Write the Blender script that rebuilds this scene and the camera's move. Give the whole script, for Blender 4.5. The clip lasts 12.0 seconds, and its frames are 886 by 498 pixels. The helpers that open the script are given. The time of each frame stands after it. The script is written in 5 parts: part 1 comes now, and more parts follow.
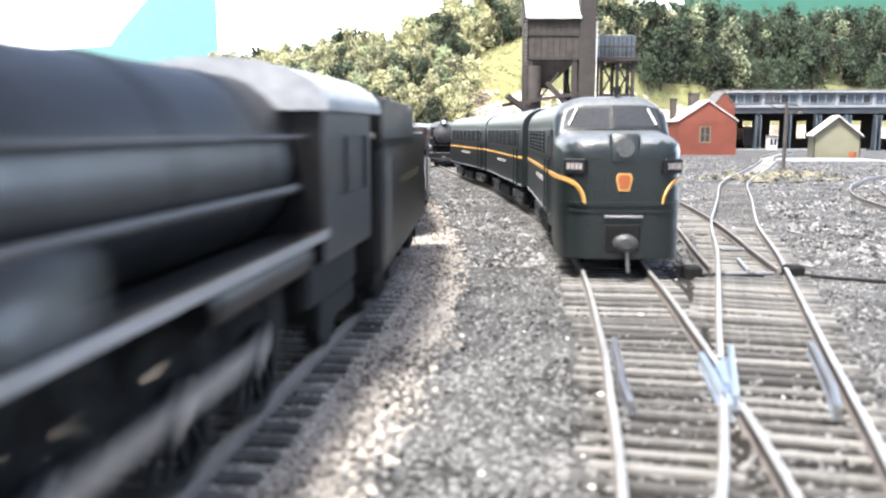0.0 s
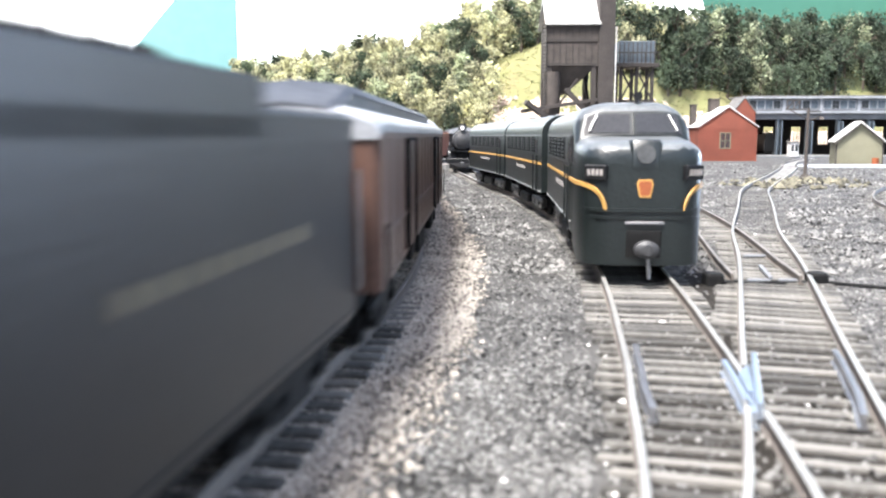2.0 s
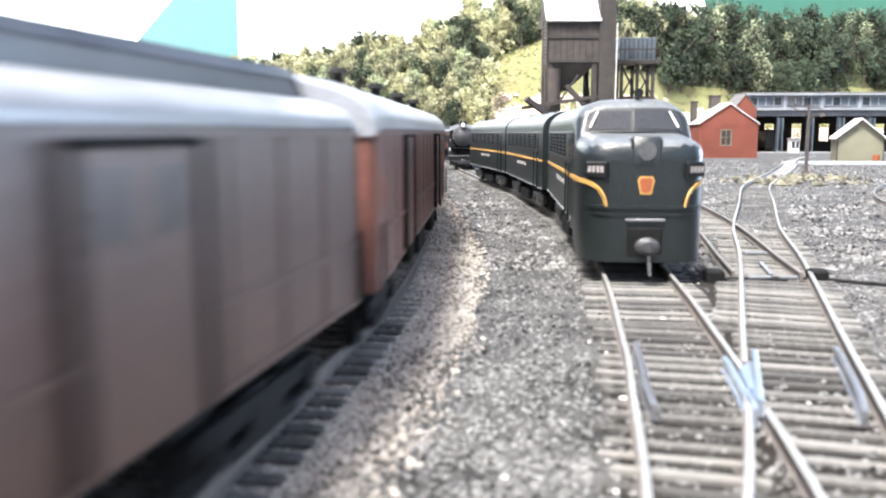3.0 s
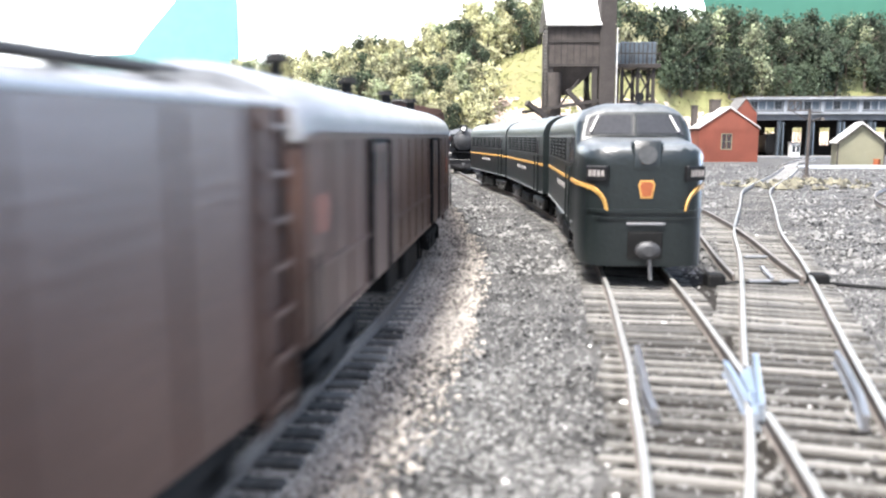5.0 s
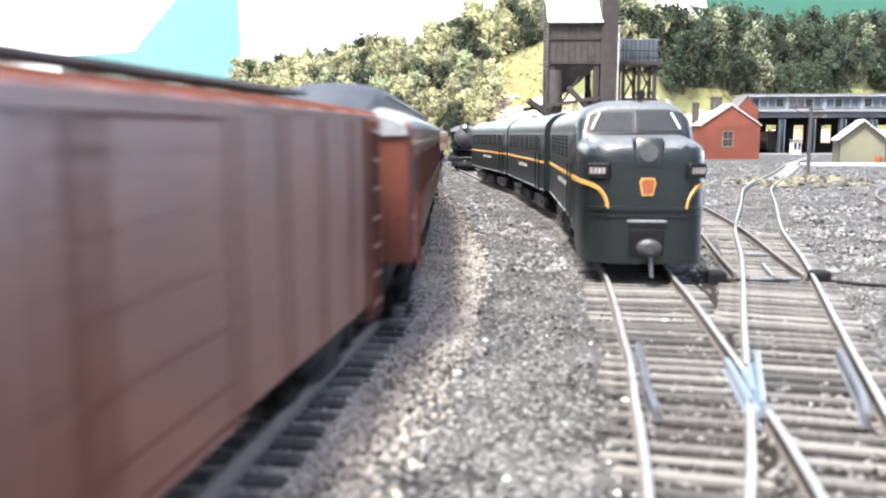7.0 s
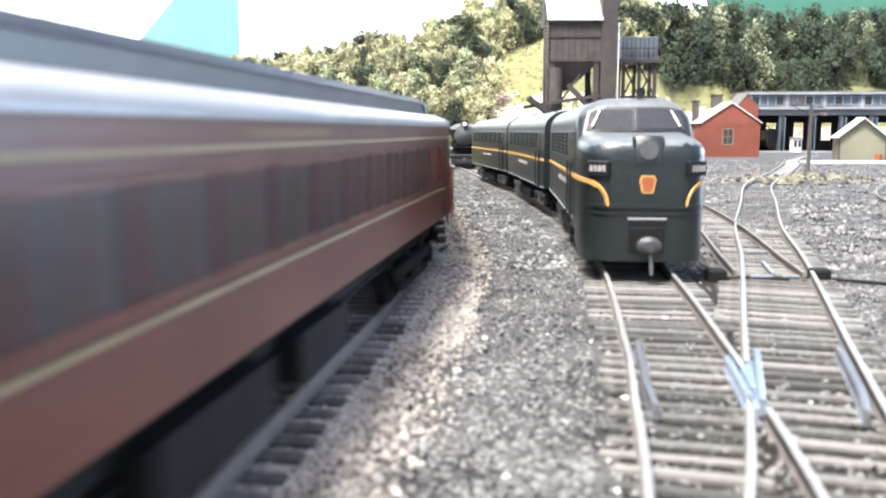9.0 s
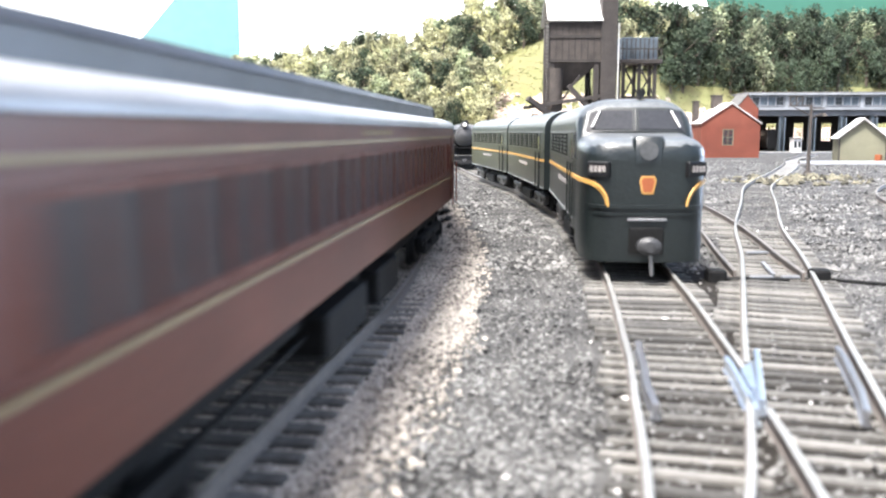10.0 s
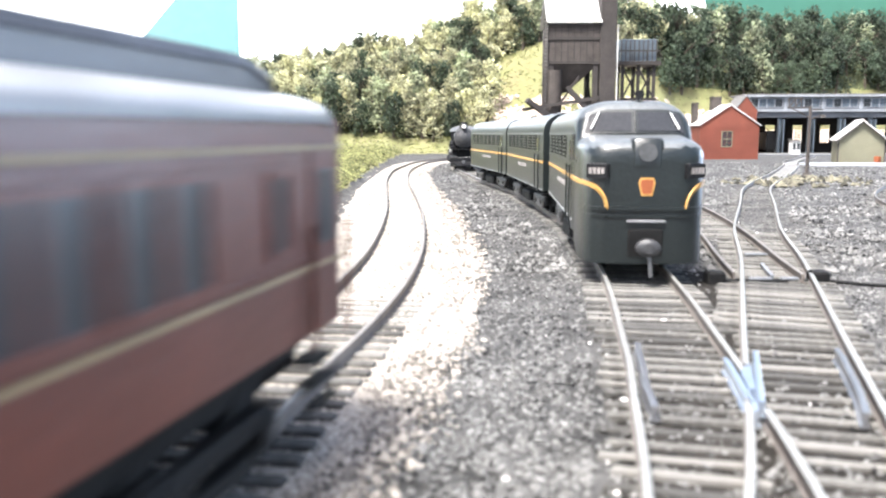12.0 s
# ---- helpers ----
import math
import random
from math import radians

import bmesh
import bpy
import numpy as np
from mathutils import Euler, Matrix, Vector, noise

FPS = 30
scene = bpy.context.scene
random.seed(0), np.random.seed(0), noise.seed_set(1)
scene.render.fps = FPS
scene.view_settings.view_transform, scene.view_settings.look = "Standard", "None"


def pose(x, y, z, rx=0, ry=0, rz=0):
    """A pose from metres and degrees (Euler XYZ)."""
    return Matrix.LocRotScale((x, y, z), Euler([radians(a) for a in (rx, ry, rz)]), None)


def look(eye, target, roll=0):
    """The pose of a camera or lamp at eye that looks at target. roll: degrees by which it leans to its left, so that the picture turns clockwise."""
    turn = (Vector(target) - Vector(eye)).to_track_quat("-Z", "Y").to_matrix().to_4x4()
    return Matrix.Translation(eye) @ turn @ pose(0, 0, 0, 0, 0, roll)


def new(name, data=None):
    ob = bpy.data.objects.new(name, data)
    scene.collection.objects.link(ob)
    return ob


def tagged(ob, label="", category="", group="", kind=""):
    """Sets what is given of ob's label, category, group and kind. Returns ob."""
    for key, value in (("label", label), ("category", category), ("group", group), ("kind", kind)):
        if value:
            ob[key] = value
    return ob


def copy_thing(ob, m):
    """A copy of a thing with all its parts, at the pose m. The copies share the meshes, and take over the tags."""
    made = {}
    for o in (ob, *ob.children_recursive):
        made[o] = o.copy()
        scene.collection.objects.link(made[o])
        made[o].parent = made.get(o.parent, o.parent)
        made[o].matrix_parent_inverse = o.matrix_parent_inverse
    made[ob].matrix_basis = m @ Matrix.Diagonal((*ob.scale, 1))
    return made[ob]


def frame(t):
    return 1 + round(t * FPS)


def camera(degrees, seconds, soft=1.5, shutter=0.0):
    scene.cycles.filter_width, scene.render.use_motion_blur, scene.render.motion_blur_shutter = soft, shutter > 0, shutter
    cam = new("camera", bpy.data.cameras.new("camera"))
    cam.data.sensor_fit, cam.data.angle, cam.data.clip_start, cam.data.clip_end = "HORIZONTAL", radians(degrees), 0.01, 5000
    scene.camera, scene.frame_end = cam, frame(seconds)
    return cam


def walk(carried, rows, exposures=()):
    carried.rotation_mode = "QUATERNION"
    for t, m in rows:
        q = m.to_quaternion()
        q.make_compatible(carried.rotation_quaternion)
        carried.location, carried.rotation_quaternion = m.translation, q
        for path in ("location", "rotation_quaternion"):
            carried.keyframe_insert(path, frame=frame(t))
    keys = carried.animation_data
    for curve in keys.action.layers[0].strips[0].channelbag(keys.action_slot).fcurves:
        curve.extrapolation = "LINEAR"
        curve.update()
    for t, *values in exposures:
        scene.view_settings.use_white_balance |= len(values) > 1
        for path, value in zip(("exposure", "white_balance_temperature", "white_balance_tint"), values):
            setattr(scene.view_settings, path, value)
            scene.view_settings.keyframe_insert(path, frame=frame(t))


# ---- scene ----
# The unit of the numbers below is the millimetre; MM turns it into metres.
MM = 0.001
F = 1474.0
cam = camera(56.2, 12.0, soft=2.1, shutter=0.85)
CAM_Z, TILT = 41.5, -7.84
# a small lens focused on the yard: what is a hand's width away goes soft
cam.data.dof.use_dof, cam.data.dof.focus_distance, cam.data.dof.aperture_fstop = True, 0.55, 38.0


def cam_pose(dx, dy, shift):
    turn = -math.degrees(math.atan(-dx / F))
    tilt = TILT + math.degrees(math.atan(dy / F))
    return pose(shift * MM, 0, CAM_Z * MM, 90 + tilt, 0, turn)


SWAY = [(0.0, -36, -9, 0.6), (0.5, -33.5, -11, 0.55), (1.0, -21, -16, 0.35), (1.5, -10, -13, 0.15), (2.0, -4, 1.5, 0.05),
        (2.5, -3, -6, 0), (3.0, -3, -4, 0), (5.0, -2, 3, 0), (5.5, 0, -1.5, 0), (6.0, 0, 0, 0), (6.5, -1, -5, 0),
        (7.0, 0, -1.5, 0), (9.0, 0, -5.5, 0), (9.5, -0.5, -5.5, 0), (10.0, 0, -4.5, 0), (10.5, -1, -3, 0),
        (11.0, 0, -3, 0), (11.5, 0, -3, 0), (12.0, -1.5, -1.5, 0)]
walk(cam, [(t, cam_pose(dx, dy, s)) for t, dx, dy, s in SWAY], [(0.0, 1.66), (12.0, 1.66)])

# ---- light ----
SUN_DIR = Vector((-0.27, -0.34, 0.90)).normalized()
world = bpy.data.worlds.new("world")
scene.world = world
world.use_nodes = True
wn = world.node_tree
sky = wn.nodes.new("ShaderNodeTexSky")
sky.sky_type, sky.sun_disc = "NISHITA", False
sky.sun_elevation, sky.sun_rotation = math.asin(SUN_DIR.z), math.atan2(SUN_DIR.x, SUN_DIR.y)
sky.air_density, sky.dust_density = 0.9, 4.0
wn.links.new(sky.outputs["Color"], wn.nodes["Background"].inputs["Color"])
wn.nodes["Background"].inputs["Strength"].default_value = 0.125
sun_data = bpy.data.lights.new("sun", "SUN")
sun_data.energy, sun_data.angle, sun_data.color = 3.9, radians(16), (1.0, 0.985, 0.965)
sun = new("sun", sun_data)
sun.matrix_world = look(SUN_DIR * 5, (0, 0, 0))


# added blue fill lamp, unseen beyond the yard, that brightens the passing cars
FILL_AT = look((2.12, 1.58, 0.36), (0.0, 0.0, 0.08))
fill_data = bpy.data.lights.new("window_daylight", "AREA")
fill_data.shape, fill_data.size, fill_data.size_y = "RECTANGLE", 0.72, 0.66
fill_data.energy, fill_data.color = 12.0, (0.52, 0.70, 1.0)
window_daylight = new("window_daylight", fill_data)
window_daylight.matrix_world = FILL_AT


# ---- materials ----
def mat(name, color, rough=0.6, metal=0.0, var=0.18, scale=120.0, fine=900.0, bump=0.25, spec=0.5, tint=None, rand=0.0, own=0.0, thin=0.0):
    """A surface with large stains, fine grain, relief, and a slight change from piece to piece."""
    m = bpy.data.materials.new(name)
    m.use_nodes = True
    n, l = m.node_tree.nodes, m.node_tree.links
    b = n["Principled BSDF"]
    b.inputs["Roughness"].default_value, b.inputs["Metallic"].default_value = rough, metal
    b.inputs["Specular IOR Level"].default_value = spec
    co = n.new("ShaderNodeTexCoord")
    big, small = n.new("ShaderNodeTexNoise"), n.new("ShaderNodeTexNoise")
    big.inputs["Scale"].default_value, small.inputs["Scale"].default_value = scale, fine
    big.inputs["Detail"].default_value = 4
    for t in (big, small):
        l.new(co.outputs["Object"], t.inputs["Vector"])
    ramp = n.new("ShaderNodeValToRGB")
    lo = tint or [c * (1 - 2 * var) for c in color]
    hi = [min(1, c * (1 + 1.2 * var)) for c in color]
    ramp.color_ramp.elements[0].position, ramp.color_ramp.elements[1].position = 0.3, 0.72
    ramp.color_ramp.elements[0].color, ramp.color_ramp.elements[1].color = (*lo, 1), (*hi, 1)
    mix = n.new("ShaderNodeMix")
    mix.data_type, mix.inputs[0].default_value = "FLOAT", 0.45
    l.new(big.outputs["Fac"], mix.inputs[2])
    l.new(small.outputs["Fac"], mix.inputs[3])
    last = mix.outputs[0]
    if rand or own:
        info, add = n.new("ShaderNodeObjectInfo"), n.new("ShaderNodeMath")
        geo, add2 = n.new("ShaderNodeNewGeometry"), n.new("ShaderNodeMath")
        add.operation = add2.operation = "MULTIPLY_ADD"
        for a, src, k in ((add, info.outputs["Random"], own), (add2, geo.outputs["Random Per Island"], rand)):
            l.new(src, a.inputs[0])
            a.inputs[1].default_value = k
            l.new(last, a.inputs[2])
            last = a.outputs[0]
        shift = n.new("ShaderNodeMath")
        shift.operation, shift.inputs[1].default_value = "SUBTRACT", (rand + own) / 2
        l.new(last, shift.inputs[0])
        last = shift.outputs[0]
    l.new(last, ramp.inputs["Fac"])
    l.new(ramp.outputs["Color"], b.inputs["Base Color"])
    if bump:
        bp = n.new("ShaderNodeBump")
        bp.inputs["Strength"].default_value, bp.inputs["Distance"].default_value = bump, 0.0004
        l.new(small.outputs["Fac"], bp.inputs["Height"])
        l.new(bp.outputs["Normal"], b.inputs["Normal"])
    if thin:
        leaf, both = n.new("ShaderNodeBsdfTranslucent"), n.new("ShaderNodeMixShader")
        l.new(ramp.outputs["Color"], leaf.inputs["Color"])
        both.inputs[0].default_value = thin
        l.new(b.outputs[0], both.inputs[1])
        l.new(leaf.outputs[0], both.inputs[2])
        l.new(both.outputs[0], n["Material Output"].inputs["Surface"])
    return m


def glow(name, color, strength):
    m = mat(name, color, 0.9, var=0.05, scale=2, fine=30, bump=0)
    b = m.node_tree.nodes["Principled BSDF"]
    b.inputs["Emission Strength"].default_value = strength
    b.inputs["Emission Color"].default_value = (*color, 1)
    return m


GROUND = mat("grey_cinder_ground", (0.07, 0.068, 0.065), 0.95, var=0.5, scale=60, fine=900, bump=1.0)
STONES = mat("crushed_stone", (0.15, 0.147, 0.142), 0.9, var=0.48, scale=60, fine=1200, bump=0.4, rand=0.4)
TANSTONES = mat("tan_crushed_stone", (0.34, 0.305, 0.265), 0.9, var=0.38, scale=60, fine=1200, bump=0.4, rand=0.5)
GAPSHADE = mat("dirt_with_gap_shade", (0.026, 0.023, 0.020), 0.95, var=0.5, scale=150, fine=1100, bump=0.8, spec=0.15)
GREYBED = mat("light_grey_fine_ballast", (0.21, 0.205, 0.195), 0.95, var=0.4, scale=70, fine=1100, bump=1.0)
PALEBED = mat("pale_fine_ballast", (0.40, 0.36, 0.31), 0.95, var=0.4, scale=70, fine=1100, bump=1.0)
RAILDULL = mat("tarnished_rail_head", (0.24, 0.22, 0.20), 0.5, 0.4, var=0.2)
RAIL = mat("nickel_silver_rail", (0.44, 0.43, 0.40), 0.42, 0.55, var=0.15)
RAILSIDE = mat("weathered_rail_side", (0.15, 0.13, 0.115), 0.6, 0.2)
FROG = mat("bright_frog_steel", (0.66, 0.73, 0.82), 0.28, 0.85, var=0.1)
TIE = mat("grey_weathered_tie", (0.13, 0.124, 0.113), 0.9, var=0.3, scale=300, own=0.5)
GRASS = mat("yellow_green_turf", (0.11, 0.122, 0.046), 0.95, var=0.4, scale=25, fine=300, bump=1, tint=(0.19, 0.165, 0.085))
ROCK = mat("pale_pink_rock", (0.60, 0.48, 0.39), 0.9, var=0.35, scale=40, fine=250, bump=1)
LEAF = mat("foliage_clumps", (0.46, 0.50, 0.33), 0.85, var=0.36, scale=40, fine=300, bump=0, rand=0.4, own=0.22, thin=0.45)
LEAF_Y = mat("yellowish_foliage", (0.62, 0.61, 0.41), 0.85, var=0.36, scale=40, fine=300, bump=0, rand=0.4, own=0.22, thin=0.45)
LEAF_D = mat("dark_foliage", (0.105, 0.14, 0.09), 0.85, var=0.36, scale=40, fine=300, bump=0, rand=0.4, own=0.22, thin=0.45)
FLOOR = mat("forest_floor_painted_shade", (0.06, 0.07, 0.03), 0.95, var=0.4, scale=25, fine=300, bump=1)
DULLGOLD = mat("faded_gold_line", (0.27, 0.19, 0.095), 0.5, var=0.15)
TURF = mat("tufts_of_turf", (0.20, 0.205, 0.08), 0.9, var=0.3, scale=40, fine=300, bump=0, rand=0.6, thin=0.3)
BARK = mat("tree_bark", (0.10, 0.08, 0.06), 0.9)
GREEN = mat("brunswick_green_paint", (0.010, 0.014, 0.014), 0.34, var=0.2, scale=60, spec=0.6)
BELTGREY = mat("worn_pale_belt_rail", (0.26, 0.27, 0.27), 0.45, var=0.3, scale=200)
CLERESTORY = mat("dusty_dark_clerestory", (0.065, 0.07, 0.08), 0.42, var=0.3)
FAINTGOLD = mat("faint_gold_lettering", (0.12, 0.095, 0.05), 0.5, var=0.2)
SHEENGREEN = mat("green_paint_top_sheen", (0.12, 0.13, 0.135), 0.36, var=0.25, scale=60)
BLACK = mat("dark_weathered_black", (0.010, 0.010, 0.011), 0.38, var=0.3, spec=0.35)
# truck frames coloured paler in place of the glints on them
GLINTTRUCK = mat("pale_truck_frame_glint", (0.075, 0.072, 0.068), 0.55, var=0.4, scale=200)
SMOKE = mat("graphite_smokebox", (0.05, 0.05, 0.052), 0.5, var=0.3)
ROOFGREY = mat("dusty_roof_paint", (0.30, 0.31, 0.325), 0.32, var=0.2)
TUSCAN = mat("tuscan_red_paint", (0.135, 0.040, 0.026), 0.36, var=0.18, scale=50, spec=0.42)
BROWN = mat("brown_tuscan_paint", (0.105, 0.058, 0.044), 0.38, var=0.2, scale=50, spec=0.42)
OXIDE = mat("oxide_red_paint", (0.165, 0.058, 0.036), 0.42, var=0.25, scale=60)
DARKBROWN = mat("dark_freight_brown", (0.07, 0.036, 0.028), 0.38, var=0.25, scale=60, spec=0.42)
UNDER = mat("underframe_black", (0.012, 0.012, 0.012), 0.75, var=0.3, spec=0.15)
WHITE = mat("white_lettering_paint", (0.75, 0.73, 0.70), 0.6, var=0.1)
KEYRED = mat("keystone_red", (0.30, 0.085, 0.03), 0.45, var=0.1)
ROSE = mat("faded_rose_red_paint", (0.155, 0.066, 0.05), 0.38, var=0.2, scale=50)
FADEDRED = mat("faded_emblem_red", (0.33, 0.12, 0.08), 0.5, var=0.2)
FADEDWHITE = mat("faded_white_lettering", (0.33, 0.30, 0.28), 0.6, var=0.2)
STRIPE = mat("gold_stripe", (0.56, 0.32, 0.09), 0.45, var=0.1)
WINDOW = mat("dark_window_glass", (0.03, 0.035, 0.04), 0.28, var=0.1, bump=0)
CABGLASS = mat("pale_cab_glass", (0.04, 0.042, 0.047), 0.14, var=0.15, bump=0, spec=0.3)
STEEL = mat("dull_steel", (0.35, 0.35, 0.36), 0.35, 0.8)
LAMPGLASS = mat("headlight_glass", (0.13, 0.135, 0.14), 0.15, 0.3, bump=0)
REDWALL = mat("red_clapboard", (0.215, 0.06, 0.036), 0.75, var=0.18, scale=30)
CREAM = mat("cream_siding", (0.21, 0.20, 0.135), 0.75, var=0.15, scale=30)
SHINGLE = mat("grey_shingle", (0.16, 0.155, 0.15), 0.85, var=0.3)
WHITEROOF = mat("sunlit_tin_roof", (0.62, 0.60, 0.58), 0.55, var=0.12)
TOWERWOOD = mat("stained_tower_wood", (0.075, 0.062, 0.054), 0.8, var=0.3, scale=60)
SHAFTWOOD = mat("tower_shaft_paint", (0.05, 0.042, 0.038), 0.8, var=0.25, scale=60)
PALETRIM = mat("pale_grey_trim", (0.27, 0.285, 0.305), 0.7, var=0.2, scale=30)
CLUMP = mat("dry_olive_clumps", (0.15, 0.138, 0.098), 0.95, var=0.4, scale=60, fine=400, bump=1, rand=0.5)
CONCRETE = mat("grey_concrete_trim", (0.17, 0.18, 0.195), 0.8, var=0.2, scale=30)
BLUEGREY = mat("blue_grey_doors", (0.09, 0.115, 0.14), 0.65, var=0.2)
TIMBER = mat("brown_timber", (0.30, 0.17, 0.09), 0.8, var=0.3)
PLASTER = mat("pale_wall_paint", (0.62, 0.61, 0.58), 0.85, var=0.06, scale=3, fine=60)
# the sky board glows in place of bright sky; the painted hills glow faintly
SKYWHITE = glow("glowing_sky_board", (0.93, 0.97, 0.99), 1.4)
TEAL = glow("glowing_teal_hill_paint", (0.05, 0.165, 0.12), 0.05)
PALETEAL = glow("glowing_pale_hill_paint", (0.17, 0.34, 0.345), 0.06)


# ---- mesh helpers ----
class Shape:
    """Collects vertices and faces in millimetres."""

    def __init__(self):
        self.v, self.f = [], []

    def add(self, verts, faces):
        k = len(self.v)
        self.v += [tuple(p) for p in verts]
        self.f += [tuple(i + k for i in q) for q in faces]
        return self

    def box(self, x0, x1, y0, y1, z0, z1, c=0.0):
        """A box with its four upright and upper edges cut by c."""
        c = min(c, abs(x1 - x0) / 2.2, abs(y1 - y0) / 2.2, abs(z1 - z0) / 2.2)
        if c <= 0:
            v = [(x, y, z) for z in (z0, z1) for x, y in ((x0, y0), (x1, y0), (x1, y1), (x0, y1))]
            return self.add(v, [(3, 2, 1, 0), (4, 5, 6, 7), (0, 1, 5, 4), (1, 2, 6, 5), (2, 3, 7, 6), (3, 0, 4, 7)])

        def ring(d, z):
            a, b, e, g = x0 + d, x1 - d, y0 + d, y1 - d
            return [(a + c, e, z), (b - c, e, z), (b, e + c, z), (b, g - c, z), (b - c, g, z), (a + c, g, z), (a, g - c, z), (a, e + c, z)]
        return self.loft([ring(0, z0), ring(0, z1 - c), ring(c * 0.7, z1)])

    def loft(self, rings, caps=True, closed=True):
        n = len(rings[0])
        v = [p for r in rings for p in r]
        f = []
        for i in range(len(rings) - 1):
            for j in range(n if closed else n - 1):
                k = (j + 1) % n
                f.append((i * n + j, i * n + k, (i + 1) * n + k, (i + 1) * n + j))
        if caps and closed:
            f.append(tuple(range(n))[::-1])
            f.append(tuple((len(rings) - 1) * n + j for j in range(n)))
        return self.add(v, f)

    def tube(self, a, b, r, r2=None, n=12):
        a, b = Vector(a), Vector(b)
        q = (b - a).to_track_quat("Z", "Y")
        r2 = r if r2 is None else r2
        rings = []
        for p, rr in ((a, r), (b, r2)):
            rings.append([tuple(p + q @ Vector((rr * math.cos(2 * math.pi * i / n), rr * math.sin(2 * math.pi * i / n), 0))) for i in range(n)])
        return self.loft(rings)

    def beam(self, a, b, w, h=None):
        a, b = Vector(a), Vector(b)
        q = (b - a).to_track_quat("Z", "Y")
        h = w if h is None else h
        return self.loft([[tuple(p + q @ Vector((sx * w / 2, sy * h / 2, 0))) for sx, sy in ((-1, -1), (1, -1), (1, 1), (-1, 1))] for p in (a, b)])

    def extrude_x(self, profile, xs):
        """A profile of (y, z) points drawn along x; xs: (x, scale_y, lift of z) rows."""
        return self.loft([[(x, y * s, z + dz) for y, z in profile] for x, s, dz in xs])

    def ring_frame(self, x0, x1, z0, z1, f, ya, yb):
        """A rectangular frame of width f round an opening, in one piece."""
        out = [(x0 - f, z0 - f), (x1 + f, z0 - f), (x1 + f, z1 + f), (x0 - f, z1 + f)]
        inn = [(x0, z0), (x1, z0), (x1, z1), (x0, z1)]
        v = [(x, y, z) for pts, y in ((out, ya), (inn, ya), (inn, yb), (out, yb)) for x, z in pts]
        f4 = []
        for i in range(4):
            for j in range(4):
                k = (j + 1) % 4
                f4.append((i * 4 + j, i * 4 + k, (i + 1) % 4 * 4 + k, (i + 1) % 4 * 4 + j))
        return self.add(v, f4)

    def mesh(self, name, smooth=False):
        me = bpy.data.meshes.new(name)
        me.from_pydata([(x * MM, y * MM, z * MM) for x, y, z in self.v], [], self.f)
        me.validate()
        b = bmesh.new()
        b.from_mesh(me)
        bmesh.ops.recalc_face_normals(b, faces=b.faces)
        b.to_mesh(me)
        b.free()
        if smooth:
            me.polygons.foreach_set("use_smooth", [True] * len(me.polygons))
            me.set_sharp_from_angle(angle=radians(38))
        return me


def part(name, shape, material, parent=None, label="", smooth=False):
    me = shape.mesh(name, smooth) if isinstance(shape, Shape) else shape
    if not me.materials:
        me.materials.append(material)
    ob = new(name, me)
    ob.parent = parent
    if label:
        ob["label"] = label
    return ob


def thing(name, label, category, group="", kind="", m=None):
    ob = new(name)
    ob.empty_display_size = 0.01
    tagged(ob, label, category, group, kind)
    if m is not None:
        ob.matrix_basis = m
    return ob


def at(x, y, z=0, rz=0):
    return pose(x * MM, y * MM, z * MM, 0, 0, rz)


# ---- the lines of the tracks ----
class Line:
    """A smooth line through plan points (x, y), addressed by its length."""

    def __init__(self, pts):
        p = [Vector((x, y)) for x, y in pts]
        p = [2 * p[0] - p[1]] + p + [2 * p[-1] - p[-2]]
        out = []
        for i in range(1, len(p) - 2):
            a, b, c, d = p[i - 1:i + 3]
            t1, t2 = (c - a) / 2, (d - b) / 2
            n = max(4, int((c - b).length / 6))
            for j in range(n):
                u = j / n
                out.append((2 * u**3 - 3 * u**2 + 1) * b + (u**3 - 2 * u**2 + u) * t1 + (3 * u**2 - 2 * u**3) * c + (u**3 - u**2) * t2)
        out.append(p[-2])
        for _ in range(6):
            out = [out[0]] + [(out[i - 1] + 2 * out[i] + out[i + 1]) / 4 for i in range(1, len(out) - 1)] + [out[-1]]
        self.p = out
        self.s = [0.0]
        for a, b in zip(out, out[1:]):
            self.s.append(self.s[-1] + (b - a).length)
        self.x, self.y = [q.x for q in out], [q.y for q in out]
        self.length = self.s[-1]

    def point(self, s):
        if s > self.length:
            e = (self.p[-1] - self.p[-2]).normalized()
            return self.p[-1] + e * (s - self.length)
        if s < 0:
            e = (self.p[1] - self.p[0]).normalized()
            return self.p[0] + e * s
        return Vector((np.interp(s, self.s, self.x), np.interp(s, self.s, self.y)))

    def side(self, s):
        e = (self.point(s + 2) - self.point(s - 2)).normalized()
        return Vector((e.y, -e.x))

    def near(self, y):
        """The length at which the line first reaches that y."""
        for i in range(len(self.y) - 1):
            if self.y[i] <= y <= self.y[i + 1]:
                return self.s[i] + (y - self.y[i]) / max(1e-6, self.y[i + 1] - self.y[i]) * (self.s[i + 1] - self.s[i])
        return 0.0


MAIN = Line([(-330, -700), (-190, -400), (-104, -200), (-48.5, 0), (-32.2, 97), (-27.6, 133), (-24, 154), (-18.8, 196), (-15.6, 250),
             (-15.6, 310), (-18.3, 400), (-24.8, 505), (-35.4, 660), (-41, 800), (-40, 945), (-20, 1175), (40, 1320), (150, 1430),
             (290, 1520), (400, 1660), (450, 1850), (465, 2300), (470, 2700)])
